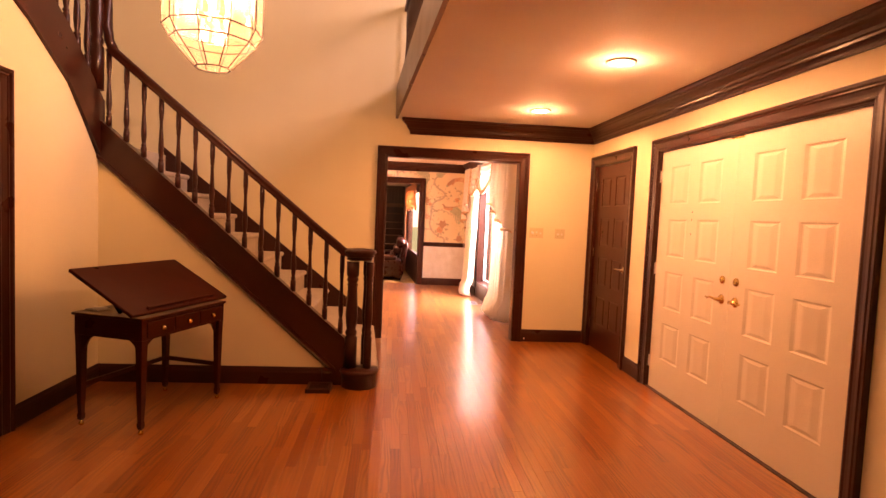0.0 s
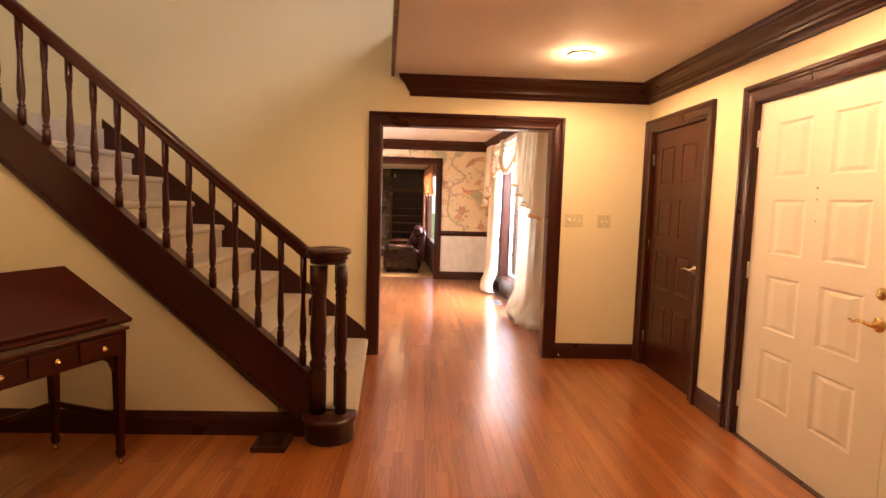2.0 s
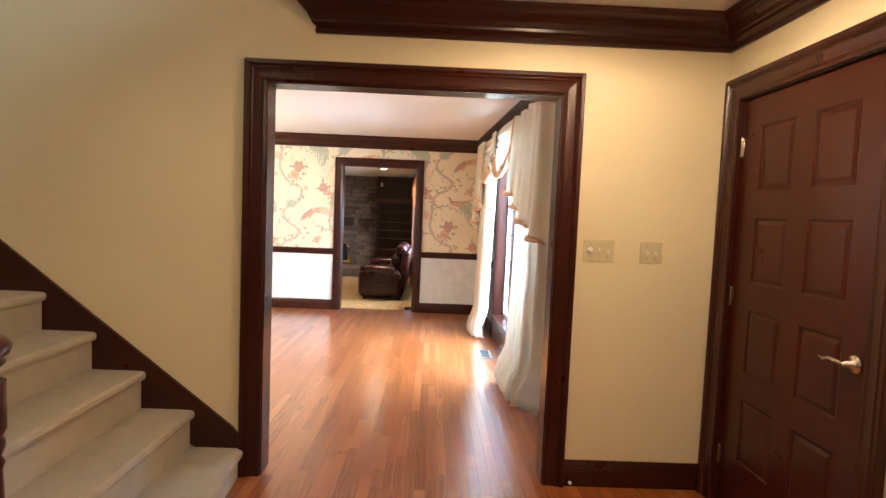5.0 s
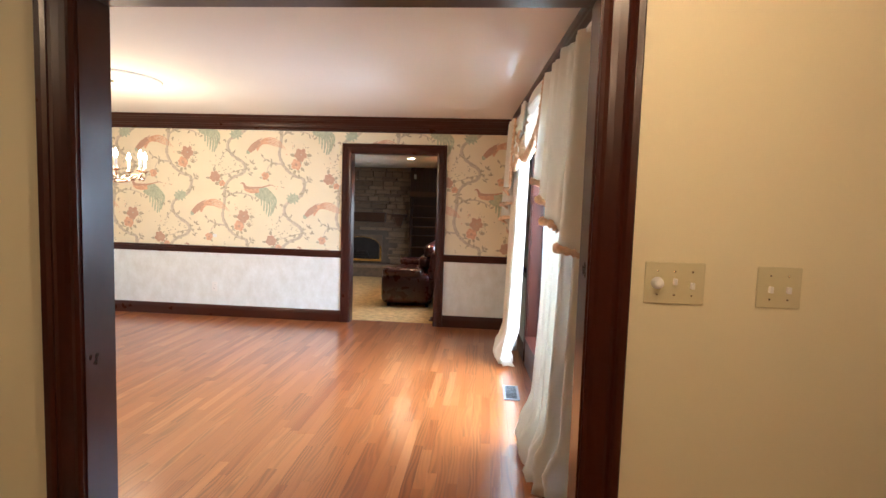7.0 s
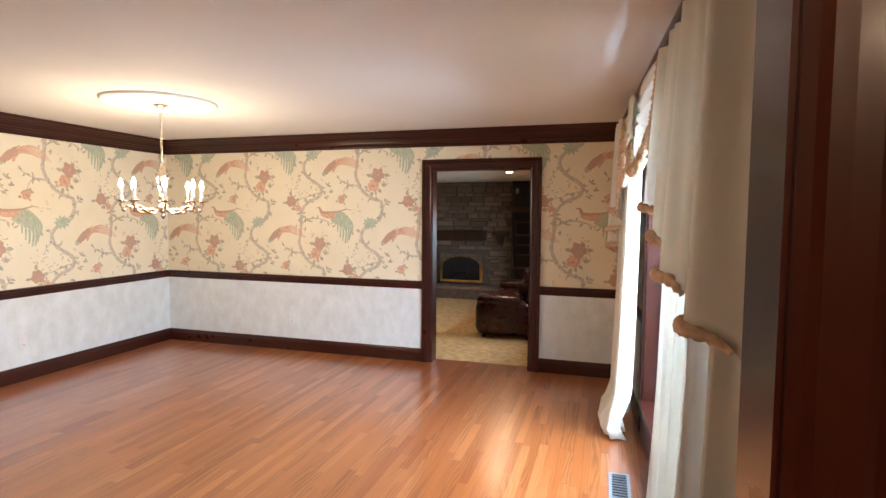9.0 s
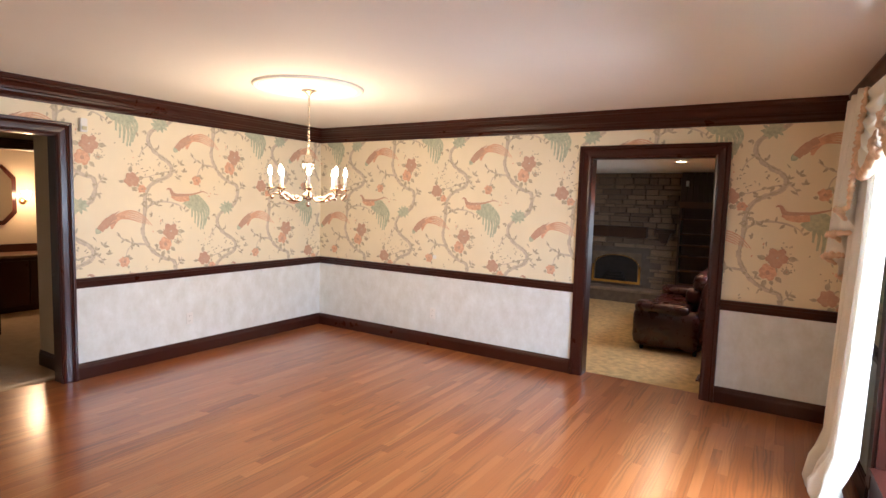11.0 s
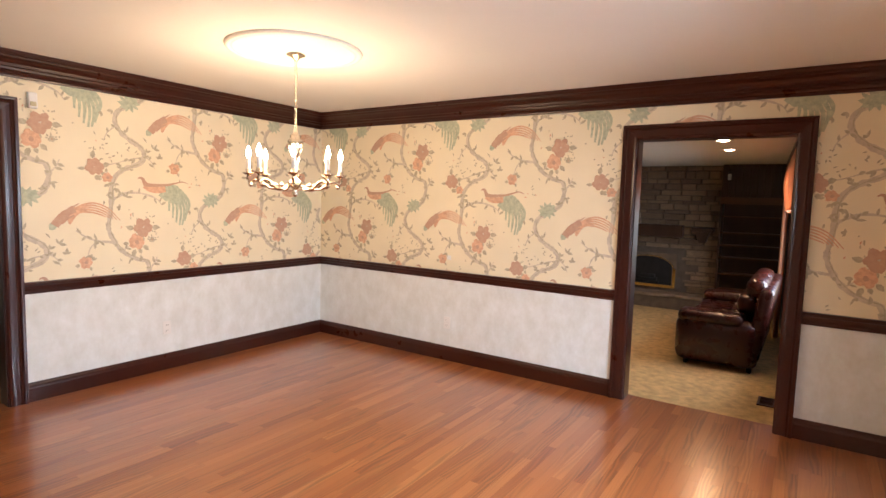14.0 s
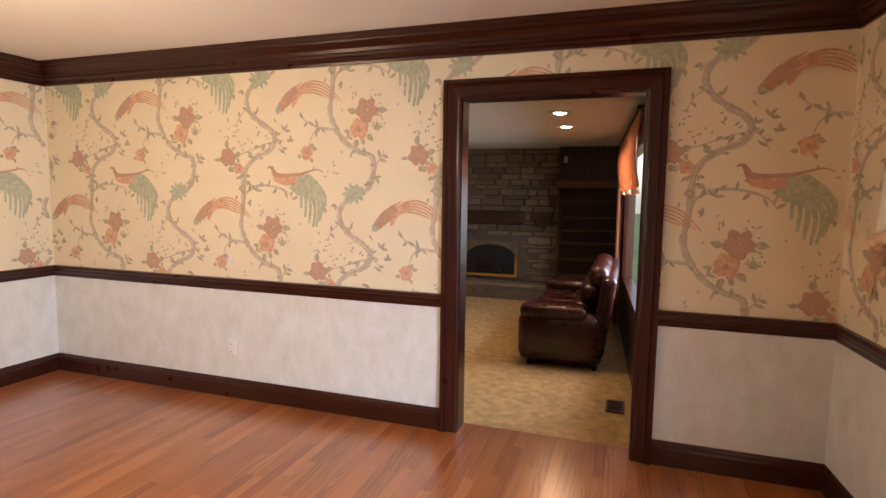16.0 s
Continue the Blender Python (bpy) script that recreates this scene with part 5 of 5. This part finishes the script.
splay(setting("wall_family_east", wall_bm("y", DN + 0.06, FN + 0.1, FZ, FC, FE, FE + 0.12, [(12.3, 15.0, 0.45, 1.95)]), M_PANEL, "dark panelled window wall of the family room", "wall"), 1.0, SPLAY, FN)
setting("wall_family_south", wall_bm("x", -4.5, FE + 0.32, FZ, FC, DN + 0.06, DN + 0.13, [(FAMD[0], FAMD[1], -1, FAMD[3])]), M_PANEL, "dark panelled wall towards the dining room", "wall")
setting("ceiling_family", boxes((-4.6, FE + 0.44, DN + 0.06, FN + 0.1, FC, FC + 0.1)), M_CEIL2, "white ceiling of the family room", "ceiling")
setting("step_riser", boxes((FAMD[0], FAMD[1], DN + 0.131, DN + 0.145, FZ, -0.002)), M_WOOD, "dark stained riser down to the family room", "step")
FIX0, FIX1, FIZ0, FIZ1 = -1.34, -0.42, 0.13, 0.72
chim = bpy.data.objects["wall_family_north"]
rs = random.Random(11)
stones = []
for _ in range(4):
    L, H = 0.3, 0.07
    bm = bmesh.new()
    box(bm, 0, 1, -0.05, 0, 0, 1)
    for v in bm.verts:
        if v.co.y < -0.01:
            v.co.x = 0.04 + 0.92 * v.co.x + rs.uniform(-0.02, 0.02)
            v.co.z = 0.08 + 0.84 * v.co.z + rs.uniform(-0.05, 0.05)
            v.co.y += rs.uniform(-0.012, 0.012)
    me = bpy.data.meshes.new("stone")
    bm.to_mesh(me)
    bm.free()
    me.materials.append(M_STONE)
    stones.append(me)
z = FZ
while z < FC - 0.03:
    h = min(rs.choice((0.055, 0.075, 0.09, 0.11, 0.14)), FC - z)
    x = -1.75 - rs.random() * 0.2
    while x < 0.21:
        w = rs.uniform(0.14, 0.42)
        w = min(w, 0.215 - x)
        if w > 0.05 and not (x + w > FIX0 - 0.02 and x < FIX1 + 0.02 and z + h > FIZ0 and z < FIZ1 + 0.04):
            o = new("stone", stones[rs.randrange(4)])
            o.parent = chim
            o.location = (x, FN + 0.002, z)
            o.scale = (w - 0.008, rs.uniform(0.5, 1.0), h - 0.008)
        x += w
    z += h
hearth = thing("hearth", "raised stone hearth in front of the fireplace", "hearth", (-0.9, FN - 0.2, FZ))
part("slab", soft_box(-0.85, 1.11, -0.17, 0.14, 0.20, 0.26, 0.012), M_STONE, hearth)
part("base", boxes((-0.83, 1.09, -0.14, 0.14, 0, 0.20)), M_STONE, hearth)
fire = thing("fireplace_insert", "black arched fireplace with brass surround", "fireplace", (0, FN - 0.06, 0))
ac = (FIX0 + FIX1) / 2
arch = [(FIX0 + 0.06, FIZ0 + 0.05), (FIX1 - 0.06, FIZ0 + 0.05), (FIX1 - 0.06, 0.47)]
arch += [(ac + (FIX1 - 0.06 - ac) * math.cos(t), 0.47 + 0.19 * math.sin(t)) for t in [math.pi * k / 14 for k in range(1, 14)]] + [(FIX0 + 0.06, 0.47)]
# Flat near-black plate stands in for the open firebox.
part("firebox", prism(arch, -0.012, -0.004, "y"), M_NEARBLACK, fire, "flat near-black arch in place of the open firebox")
part("surround", boxes((FIX0, FIX1, -0.003, 0.058, FIZ0, FIZ1)), M_STONE, fire)
part("brass_trim", boxes((FIX0, FIX1, -0.02, -0.003, FIZ0, FIZ0 + 0.045), (FIX0, FIX0 + 0.045, -0.02, -0.003, FIZ0 + 0.045, 0.47), (FIX1 - 0.045, FIX1, -0.02, -0.003, FIZ0 + 0.045, 0.47)), M_BRASS, fire)
part("arch_trim", tube([(ac + (FIX1 - 0.04 - ac) * math.cos(t), -0.014, 0.47 + 0.205 * math.sin(t)) for t in [math.pi * k / 20 for k in range(21)]], 0.009, 6), M_BRASS, fire)
for i in range(3):
    part("log", tube([(ac - 0.2 + 0.05 * i, -0.03 - 0.02 * i, FIZ0 + 0.09 + 0.05 * i), (ac + 0.2 - 0.03 * i, -0.03 - 0.02 * i, FIZ0 + 0.08 + 0.06 * i)], 0.035, 8), M_NEARBLACK, fire)
mant = thing("mantel_shelf", "rough dark timber mantel shelf", "mantel", (-1.0, FN - 0.03, 1.02))
part("beam", soft_box(-0.9, 0.67, -0.20, 0.0, 0.0, 0.21, 0.02, 3), M_PANEL, mant)
corb = thing("wall_bracket", "small dark timber bracket shelf on the stone", "shelf", (-0.03, FN - 0.03, 0.93))
part("top", soft_box(-0.17, 0.17, -0.16, 0.0, 0.20, 0.27, 0.01), M_PANEL, corb)
part("corbel", prism([(-0.11, 0.20), (0.11, 0.20), (0.05, 0.02), (-0.05, 0.02)], -0.12, 0.0, "y"), M_PANEL, corb)
case = thing("bookcase", "built-in dark walnut bookcase with empty shelves", "bookcase", (0.225, FN - 0.001, FZ))
BW, BH = FE - 0.225 - 0.002, 1.88
part("back_panel", boxes((0, BW, -0.02, 0, 0, BH)), M_PANEL, case)
for x in (0.0, BW - 0.03):
    part("side_panel", boxes((x, x + 0.03, -0.30, -0.02, 0, BH)), M_PANEL, case)
part("face_board", boxes((0.0, BW, -0.312, -0.30, BH - 0.09, BH + 0.02)), M_SHELF, case, "paler walnut face board")
for z in (0.05, 0.40, 0.66, 0.92, 1.12, 1.32, 1.58):
    part("shelf", boxes((0.03, BW - 0.03, -0.29, -0.02, z, z + 0.022)), M_SHELF, case)
pan = thing("wall_panelling", "dark vertical board panelling above the bookcase", "panelling", (0.225, FN - 0.001, FZ + BH + 0.02))
tagged(pan, kind="structure")
for i in range(9):
    part("board", soft_box(i * BW / 9 + 0.002, (i + 1) * BW / 9 - 0.002, -0.27, -0.25, 0, FC - FZ - BH - 0.021, 0.004, 1), M_PANEL, pan)
det = thing("motion_sensor", "small white sensor on the dark panelling", "sensor", (0.33, FN - 0.272, 2.03))
part("housing", soft_box(-0.025, 0.025, -0.04, 0, -0.05, 0.05, 0.008), M_WHITEPL, det)
can_light(0.63, 12.95, FC, "family room ceiling lights")
can_light(0.58, 13.95, FC, "family room ceiling lights")


def puff(x0, x1, y0, y1, z0, z1, r):
    bm = boxes((x0, x1, y0, y1, z0, z1))
    bmesh.ops.bevel(bm, geom=bm.edges[:], offset=r, segments=5, profile=0.5, affect="EDGES")
    for f in bm.faces:
        f.smooth = True
    return bm


sofa = thing("recliner_sofa", "dark oxblood leather reclining sofa on tan carpet", "sofa", (0.275, 12.97, FZ))
part("base", puff(0.06, 0.80, 0.16, 1.84, 0.03, 0.34, 0.05), M_LEATHER, sofa)
for i in range(2):
    y0 = 0.26 + i * 0.74
    part("seat_cushion", puff(0.02, 0.62, y0, y0 + 0.73, 0.30, 0.50, 0.075), M_LEATHER, sofa)
    for k, (za, zb, xa, t) in enumerate(((0.42, 0.62, 0.48, 0.20), (0.58, 0.80, 0.56, 0.20), (0.75, 0.98, 0.64, 0.20))):
        part("back_cushion", puff(xa, xa + t, y0 + 0.01, y0 + 0.72, za, zb, 0.085), M_LEATHER, sofa)
for y0 in (0.0, 1.74):
    bm = puff(0.0, 0.80, y0, y0 + 0.26, 0.04, 0.54, 0.11)
    part("armrest", bm, M_LEATHER, sofa)
    part("arm_pad", puff(0.02, 0.66, y0 - 0.005, y0 + 0.265, 0.47, 0.61, 0.065), M_LEATHER, sofa)
bm = puff(0.72, 0.86, 0.05, 1.95, 0.10, 0.90, 0.06)
for v in bm.verts:
    v.co.x += 0.14 * v.co.z - 0.06
part("back_shell", bm, M_LEATHER, sofa)
for x in (0.12, 0.74):
    for y in (0.1, 1.9):
        part("foot", lathe([(0.02, 0), (0.025, 0.02), (0.025, 0.05)], 8, (x, y, 0)), M_BLACK, sofa)
register(1.16, 1.30, 12.05, 12.30, FZ, M_BRONZE, "brown floor register in the tan carpet", "y", 0.012)
fw = thing("window_family", "dark framed window of the family room", "window")
tagged(fw, kind="structure")
for s in ((12.3, 12.34, 0.45, 1.95), (14.96, 15.0, 0.45, 1.95), (12.34, 14.96, 0.45, 0.49), (12.34, 14.96, 1.91, 1.95)):
    part("window_frame", boxes((FE - 0.006, FE + 0.03, *s)), M_WOOD, fw)
part("pane", boxes((FE + 0.010, FE + 0.015, 12.34, 14.96, 0.49, 1.91)), M_GLASS, fw).visible_shadow = False
fv = thing("valance", "peach gathered fabric valance over the family room window", "valance")
M_PEACH = material("peach_print_cotton", (0.62, 0.27, 0.14), 0.7, vary=0.5, scale=14, fine=60, bump=0.1, second=(0.55, 0.42, 0.30))
translucent(M_PEACH, (0.75, 0.36, 0.20), 0.5)
rows = []
for j in range(13):
    v = j / 12
    rows.append([(FE - 0.05 - 0.02 * math.sin(u * 74) - 0.04 * math.sin(math.pi * v), 12.25 + 3.05 * u, 2.15 - (0.60 + 0.06 * math.sin(u * 19)) * v) for u in [k / 110 for k in range(111)]])
cloth(rows, "cloth", fv, M_PEACH)
part("rod", boxes((FE - 0.09, FE - 0.001, 12.25, 15.30, 2.13, 2.16)), M_PANEL, fv)
fc = thing("curtain", "peach patterned side curtain of the family room window", "curtain")
rows = []
for j in range(9):
    v = j / 8
    rows.append([(FE - 0.06 - 0.03 * math.sin(u * 26), 15.02 + 0.34 * u, 2.1 - (2.1 - FZ - 0.02) * v) for u in [k / 40 for k in range(41)]])
cloth(rows, "cloth", fc, M_PEACH)
for _o in (fw, fv, fc):
    splay(_o, 0.5, SPLAY, FN)

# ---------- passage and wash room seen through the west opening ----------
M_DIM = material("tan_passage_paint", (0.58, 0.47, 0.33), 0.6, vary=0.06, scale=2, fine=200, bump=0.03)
BATH = (8.32, 9.25, 0.0, 2.03)
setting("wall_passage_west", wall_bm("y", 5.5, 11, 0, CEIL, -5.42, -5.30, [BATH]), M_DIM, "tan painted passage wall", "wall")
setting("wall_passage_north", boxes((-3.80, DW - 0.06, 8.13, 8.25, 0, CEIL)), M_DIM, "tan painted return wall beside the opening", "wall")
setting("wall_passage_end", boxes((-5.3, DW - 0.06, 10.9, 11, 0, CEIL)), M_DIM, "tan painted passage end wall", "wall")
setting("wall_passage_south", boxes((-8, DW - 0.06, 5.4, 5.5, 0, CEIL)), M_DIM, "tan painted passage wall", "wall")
setting("ceiling_passage", boxes((-8, DW - 0.06, 5.4, 11, CEIL, CEIL + 0.1)), M_CEIL2, "white passage ceiling", "ceiling")
lined_opening("door_frame_washroom", "y", BATH, -5.42, -5.30, "dark stained frame of the wash room doorway")
setting("baseboard_passage", run_bm(BASE, [(-5.30, BATH[0] - C), (-5.30, 5.5)], 1), M_WOOD, "dark stained baseboard", "trim")
setting("baseboard_passage", run_bm(BASE, [(DW - 0.16, 8.13), (-3.80, 8.13)], 1), M_WOOD, "dark stained baseboard", "trim")
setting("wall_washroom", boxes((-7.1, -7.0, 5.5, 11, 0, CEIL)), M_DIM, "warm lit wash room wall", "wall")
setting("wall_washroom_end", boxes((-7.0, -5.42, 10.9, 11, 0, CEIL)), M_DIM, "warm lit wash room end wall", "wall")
van = thing("vanity", "dark stained wash room vanity cabinet", "cabinet", (-7.0, 9.3, 0))
part("body", boxes((0.0, 0.52, -0.75, 0.75, 0, 0.70)), M_WOOD, van)
part("worktop", soft_box(0.0, 0.55, -0.78, 0.78, 0.70, 0.735, 0.006), M_SHELF, van)
for i in range(3):
    part("door", soft_box(0.52, 0.537, -0.73 + i * 0.49, -0.26 + i * 0.49, 0.08, 0.66, 0.004), M_WOOD, van)
part("back_splash", boxes((0.0, 0.02, -0.78, 0.78, 0.735, 0.84)), M_WOOD, van)
mir = thing("wall_mirror", "dark octagonal framed mirror above the vanity", "mirror", (-7.0, 8.86, 1.50))
oct_ = [(0.26 * a, 0.40 * b) for a, b in ((-0.45, -1), (0.45, -1), (1, -0.6), (1, 0.6), (0.45, 1), (-0.45, 1), (-1, 0.6), (-1, -0.6))]
part("frame", prism(oct_, 0.001, 0.03, "x"), M_WOOD, mir)
M_MIRROR = material("mirror_silver", (0.85, 0.85, 0.85), 0.02, metal=1.0, vary=0.0, bump=0)
part("glass", prism([(a * 0.8, b * 0.86) for a, b in oct_], 0.03, 0.033, "x"), M_MIRROR, mir)
sc = thing("wall_sconce", "small brass wall sconce with glowing shade", "wall lamp", (-7.0, 9.2, 1.42))
bp = lathe([(0.05, 0), (0.045, 0.012), (0.015, 0.02), (0.0, 0.021)], 14)
bmesh.ops.transform(bp, matrix=pose(0, 0, 0, 0, 90, 0), verts=bp.verts[:])
part("back_plate", bp, M_BRASS, sc)
part("arm", tube([(0.02, 0, 0), (0.08, 0, -0.03), (0.13, 0, 0.0), (0.13, 0, 0.03)], 0.006, 6), M_BRASS, sc)
part("shade", lathe([(0.02, 0.03), (0.035, 0.06), (0.05, 0.11), (0.055, 0.14), (0.0, 0.135)], 14, (0.13, 0, 0)), glow("frosted_shade", (1.0, 0.75, 0.42), 9.0), sc).visible_shadow = False

# ---------- outside the windows ----------
M_BRICK = material("red_brown_brick", (0.32, 0.17, 0.12), 0.85, vary=0.3, scale=9, fine=90, bump=0.4, rnd=0.2)
pier = thing("brick_pier", "red-brown brick pier outside the dining window", "brick pier", (2.56, 9.56, -0.45))
part("mortar_core", boxes((0.004, 0.108, 0.006, 0.30, 0, 2.9)), M_MORTAR, pier)
bm = boxes((0, 0.115, 0, 0.19, 0, 0.060))
me = bpy.data.meshes.new("brick")
bm.to_mesh(me)
bm.free()
me.materials.append(M_BRICK)
for i in range(40):
    o = new("brick", me)
    o.parent = pier
    o.location = (0.0, -0.004 if i % 2 else 0.012, 0.072 * i)
setting("wall_facade", boxes((DE + 0.22, DE + 0.30, 9.90, 12.5, -0.45, 3.0)), M_BRICK, "brick facade beside the dining window", "wall")
M_SHRUB = material("evergreen_leaf", (0.06, 0.10, 0.045), 0.5, vary=0.4, scale=20, fine=60, bump=0, rnd=0.3, island=True)
M_BARK = material("grey_bark", (0.13, 0.10, 0.075), 0.9, vary=0.4, scale=9, fine=50, bump=0.5)


def leafy(parent, name, centres, n, size, seed):
    r = random.Random(seed)
    vs, fs = [], []
    for _ in range(n):
        c, rad = r.choice(centres)
        d = Vector((r.gauss(0, 1), r.gauss(0, 1), r.gauss(0, 1))).normalized() * rad * (r.random() ** 0.4)
        p = Vector(c) + d
        u = Vector((r.gauss(0, 1), r.gauss(0, 1), r.gauss(0, 1))).normalized()
        w = u.orthogonal().normalized()
        s = size * r.uniform(0.6, 1.3)
        k = len(vs)
        vs += [p - u * s, p + w * s * 0.45, p + u * s, p - w * s * 0.45]
        fs.append((k, k + 1, k + 2, k + 3))
    m = bpy.data.meshes.new(name)
    m.from_pydata(vs, [], fs)
    m.materials.append(M_SHRUB)
    o = new(name, m)
    o.parent = parent
    return o


for k, (x, y, h) in enumerate(((5.2, 9.9, 1.6), (6.4, 11.6, 1.9), (5.8, 13.6, 1.7))):
    sh = thing("shrub", "dense evergreen shrub on the front lawn", "shrub", (x, y, -0.45), group="front shrubs")
    part("stem", tube([(0, 0, 0), (0.03, 0.02, 0.4), (0.0, 0.05, 0.8)], 0.05, 7), M_BARK, sh)
    leafy(sh, "foliage", [((0.25 * math.cos(i * 1.3), 0.25 * math.sin(i * 1.3), 0.35 + h * i / 9), 0.62 - 0.045 * i) for i in range(9)], 2600, 0.05, k)
for k, (x, y, h) in enumerate(((14, 15, 7.5), (19, 22, 9), (16, 30, 8.5), (11, 24, 7), (24, 14, 9), (22, 40, 10))):
    tr = thing("tree", "leafy broad tree on the front lawn", "tree", (x, y, -0.45), group="lawn trees")
    part("trunk", tube([(0, 0, 0), (0.1, 0.05, h * 0.25), (0.0, 0.1, h * 0.5), (0.1, 0, h * 0.8)], 0.22, 9, profile=lambda u: 1.1 - 0.8 * u), M_BARK, tr)
    r = random.Random(k)
    cs_ = []
    for i in range(11):
        a = r.uniform(0, 6.28)
        q = Vector((math.cos(a) * h * r.uniform(0.08, 0.30), math.sin(a) * h * r.uniform(0.08, 0.30), h * r.uniform(0.42, 1.0)))
        cs_.append((q, h * r.uniform(0.10, 0.17)))
        if i < 6:
            part("limb", tube([(0.05, 0.05, h * 0.4), (q.x * 0.5, q.y * 0.5, (h * 0.42 + q.z) / 2), q], 0.07, 6, profile=lambda u: 1.1 - 0.8 * u), M_BARK, tr)
    leafy(tr, "crown", cs_, 3800, 0.17, 40 + k)

# ---------- oak strip floor ----------
PLANK = 0.057
_lengths = (0.45, 0.62, 0.8, 1.0, 1.25)


def plank_bm(length, w=PLANK):
    """One strip with eased long edges, its top at floor level."""
    h = w / 2 - 0.0002
    return prism([(-h, -0.012), (h, -0.012), (h, -0.0003), (h - 0.0004, 0), (-h + 0.0004, 0), (-h, -0.0003)], 0.0002, length - 0.0002, "y")


_meshes = []
for L in _lengths:
    bm = plank_bm(L)
    me = bpy.data.meshes.new("plank")
    bm.to_mesh(me)
    bm.free()
    me.materials.append(M_OAK)
    _meshes.append(me)

_rng = random.Random(5)
_rest = {"floor_hall": ([], []), "floor_dining": ([], [])}
_count = {"floor_hall": 0, "floor_dining": 0}
_near = {"floor_hall": (0.2, 2.4, 2.6, 6.1), "floor_dining": (-0.6, 1.9, 6.3, 9.0)}
_profile = [(-1, -0.012), (1, -0.012), (1, -0.0003), (0.986, 0), (-0.986, 0), (-1, -0.0003)]


def lay(name, x0, x1, ya, yb):
    parent = bpy.data.objects[name]
    x0 = math.floor(x0 / PLANK) * PLANK
    nx = int(math.ceil((x1 - x0) / PLANK))
    for i in range(nx):
        x = x0 + (i + 0.5) * PLANK
        y0, y1 = (ya, joint(x)) if name == "floor_hall" else (joint(x), yb)
        y = y0 - _rng.random() * 0.9
        while y < y1:
            k = _rng.randrange(5)
            L = _lengths[k]
            a, b = max(y, y0), min(y + L, y1)
            whole = y >= y0 and y + L <= y1 and x + PLANK / 2 <= x1
            bx = _near[name]
            if whole and bx[0] < x < bx[1] and bx[2] < y + L / 2 < bx[3] and _count[name] < 300:
                ob = new("plank", _meshes[k])
                ob.parent = parent
                ob.location = (x, y, 0)
                _count[name] += 1
            elif b - a > 0.01:
                vs, fs = _rest[name]
                n = len(vs)
                h = min(PLANK / 2, x1 - x + PLANK / 2 - PLANK / 2 + PLANK / 2) - 0.0002
                for yy in (a + 0.0002, b - 0.0002):
                    vs.extend((min(x + h * u, x1), yy, z) for u, z in _profile)
                fs.extend((n + q, n + (q + 1) % 6, n + 6 + (q + 1) % 6, n + 6 + q) for q in range(6))
                fs.append(tuple(n + q for q in range(5, -1, -1)))
                fs.append(tuple(n + 6 + q for q in range(6)))
            y += L


def joint(x):
    """Where the strip at x passes from the hall floor to the dining floor: staggered in the opening."""
    k = int(math.floor(x / PLANK))
    return 6.15 + (((k * 7919) % 13) / 12 - 0.5) * 0.5 if OPEN[0] + 0.03 < x < OPEN[1] - 0.03 else 6.15


lay("floor_hall", HW, HE + 0.06, HS, 6.15)
lay("floor_dining", DW - 0.128, DE + 0.36, 6.15, DN + 0.146)
for name, (vs, fs) in _rest.items():
    me = bpy.data.meshes.new("planks")
    me.from_pydata(vs, [], fs)
    me.materials.append(M_OAKJ)
    ob = new("planks", me)
    ob.parent = bpy.data.objects[name]
    tagged(ob, "reddish oak strip flooring", kind="stuff")
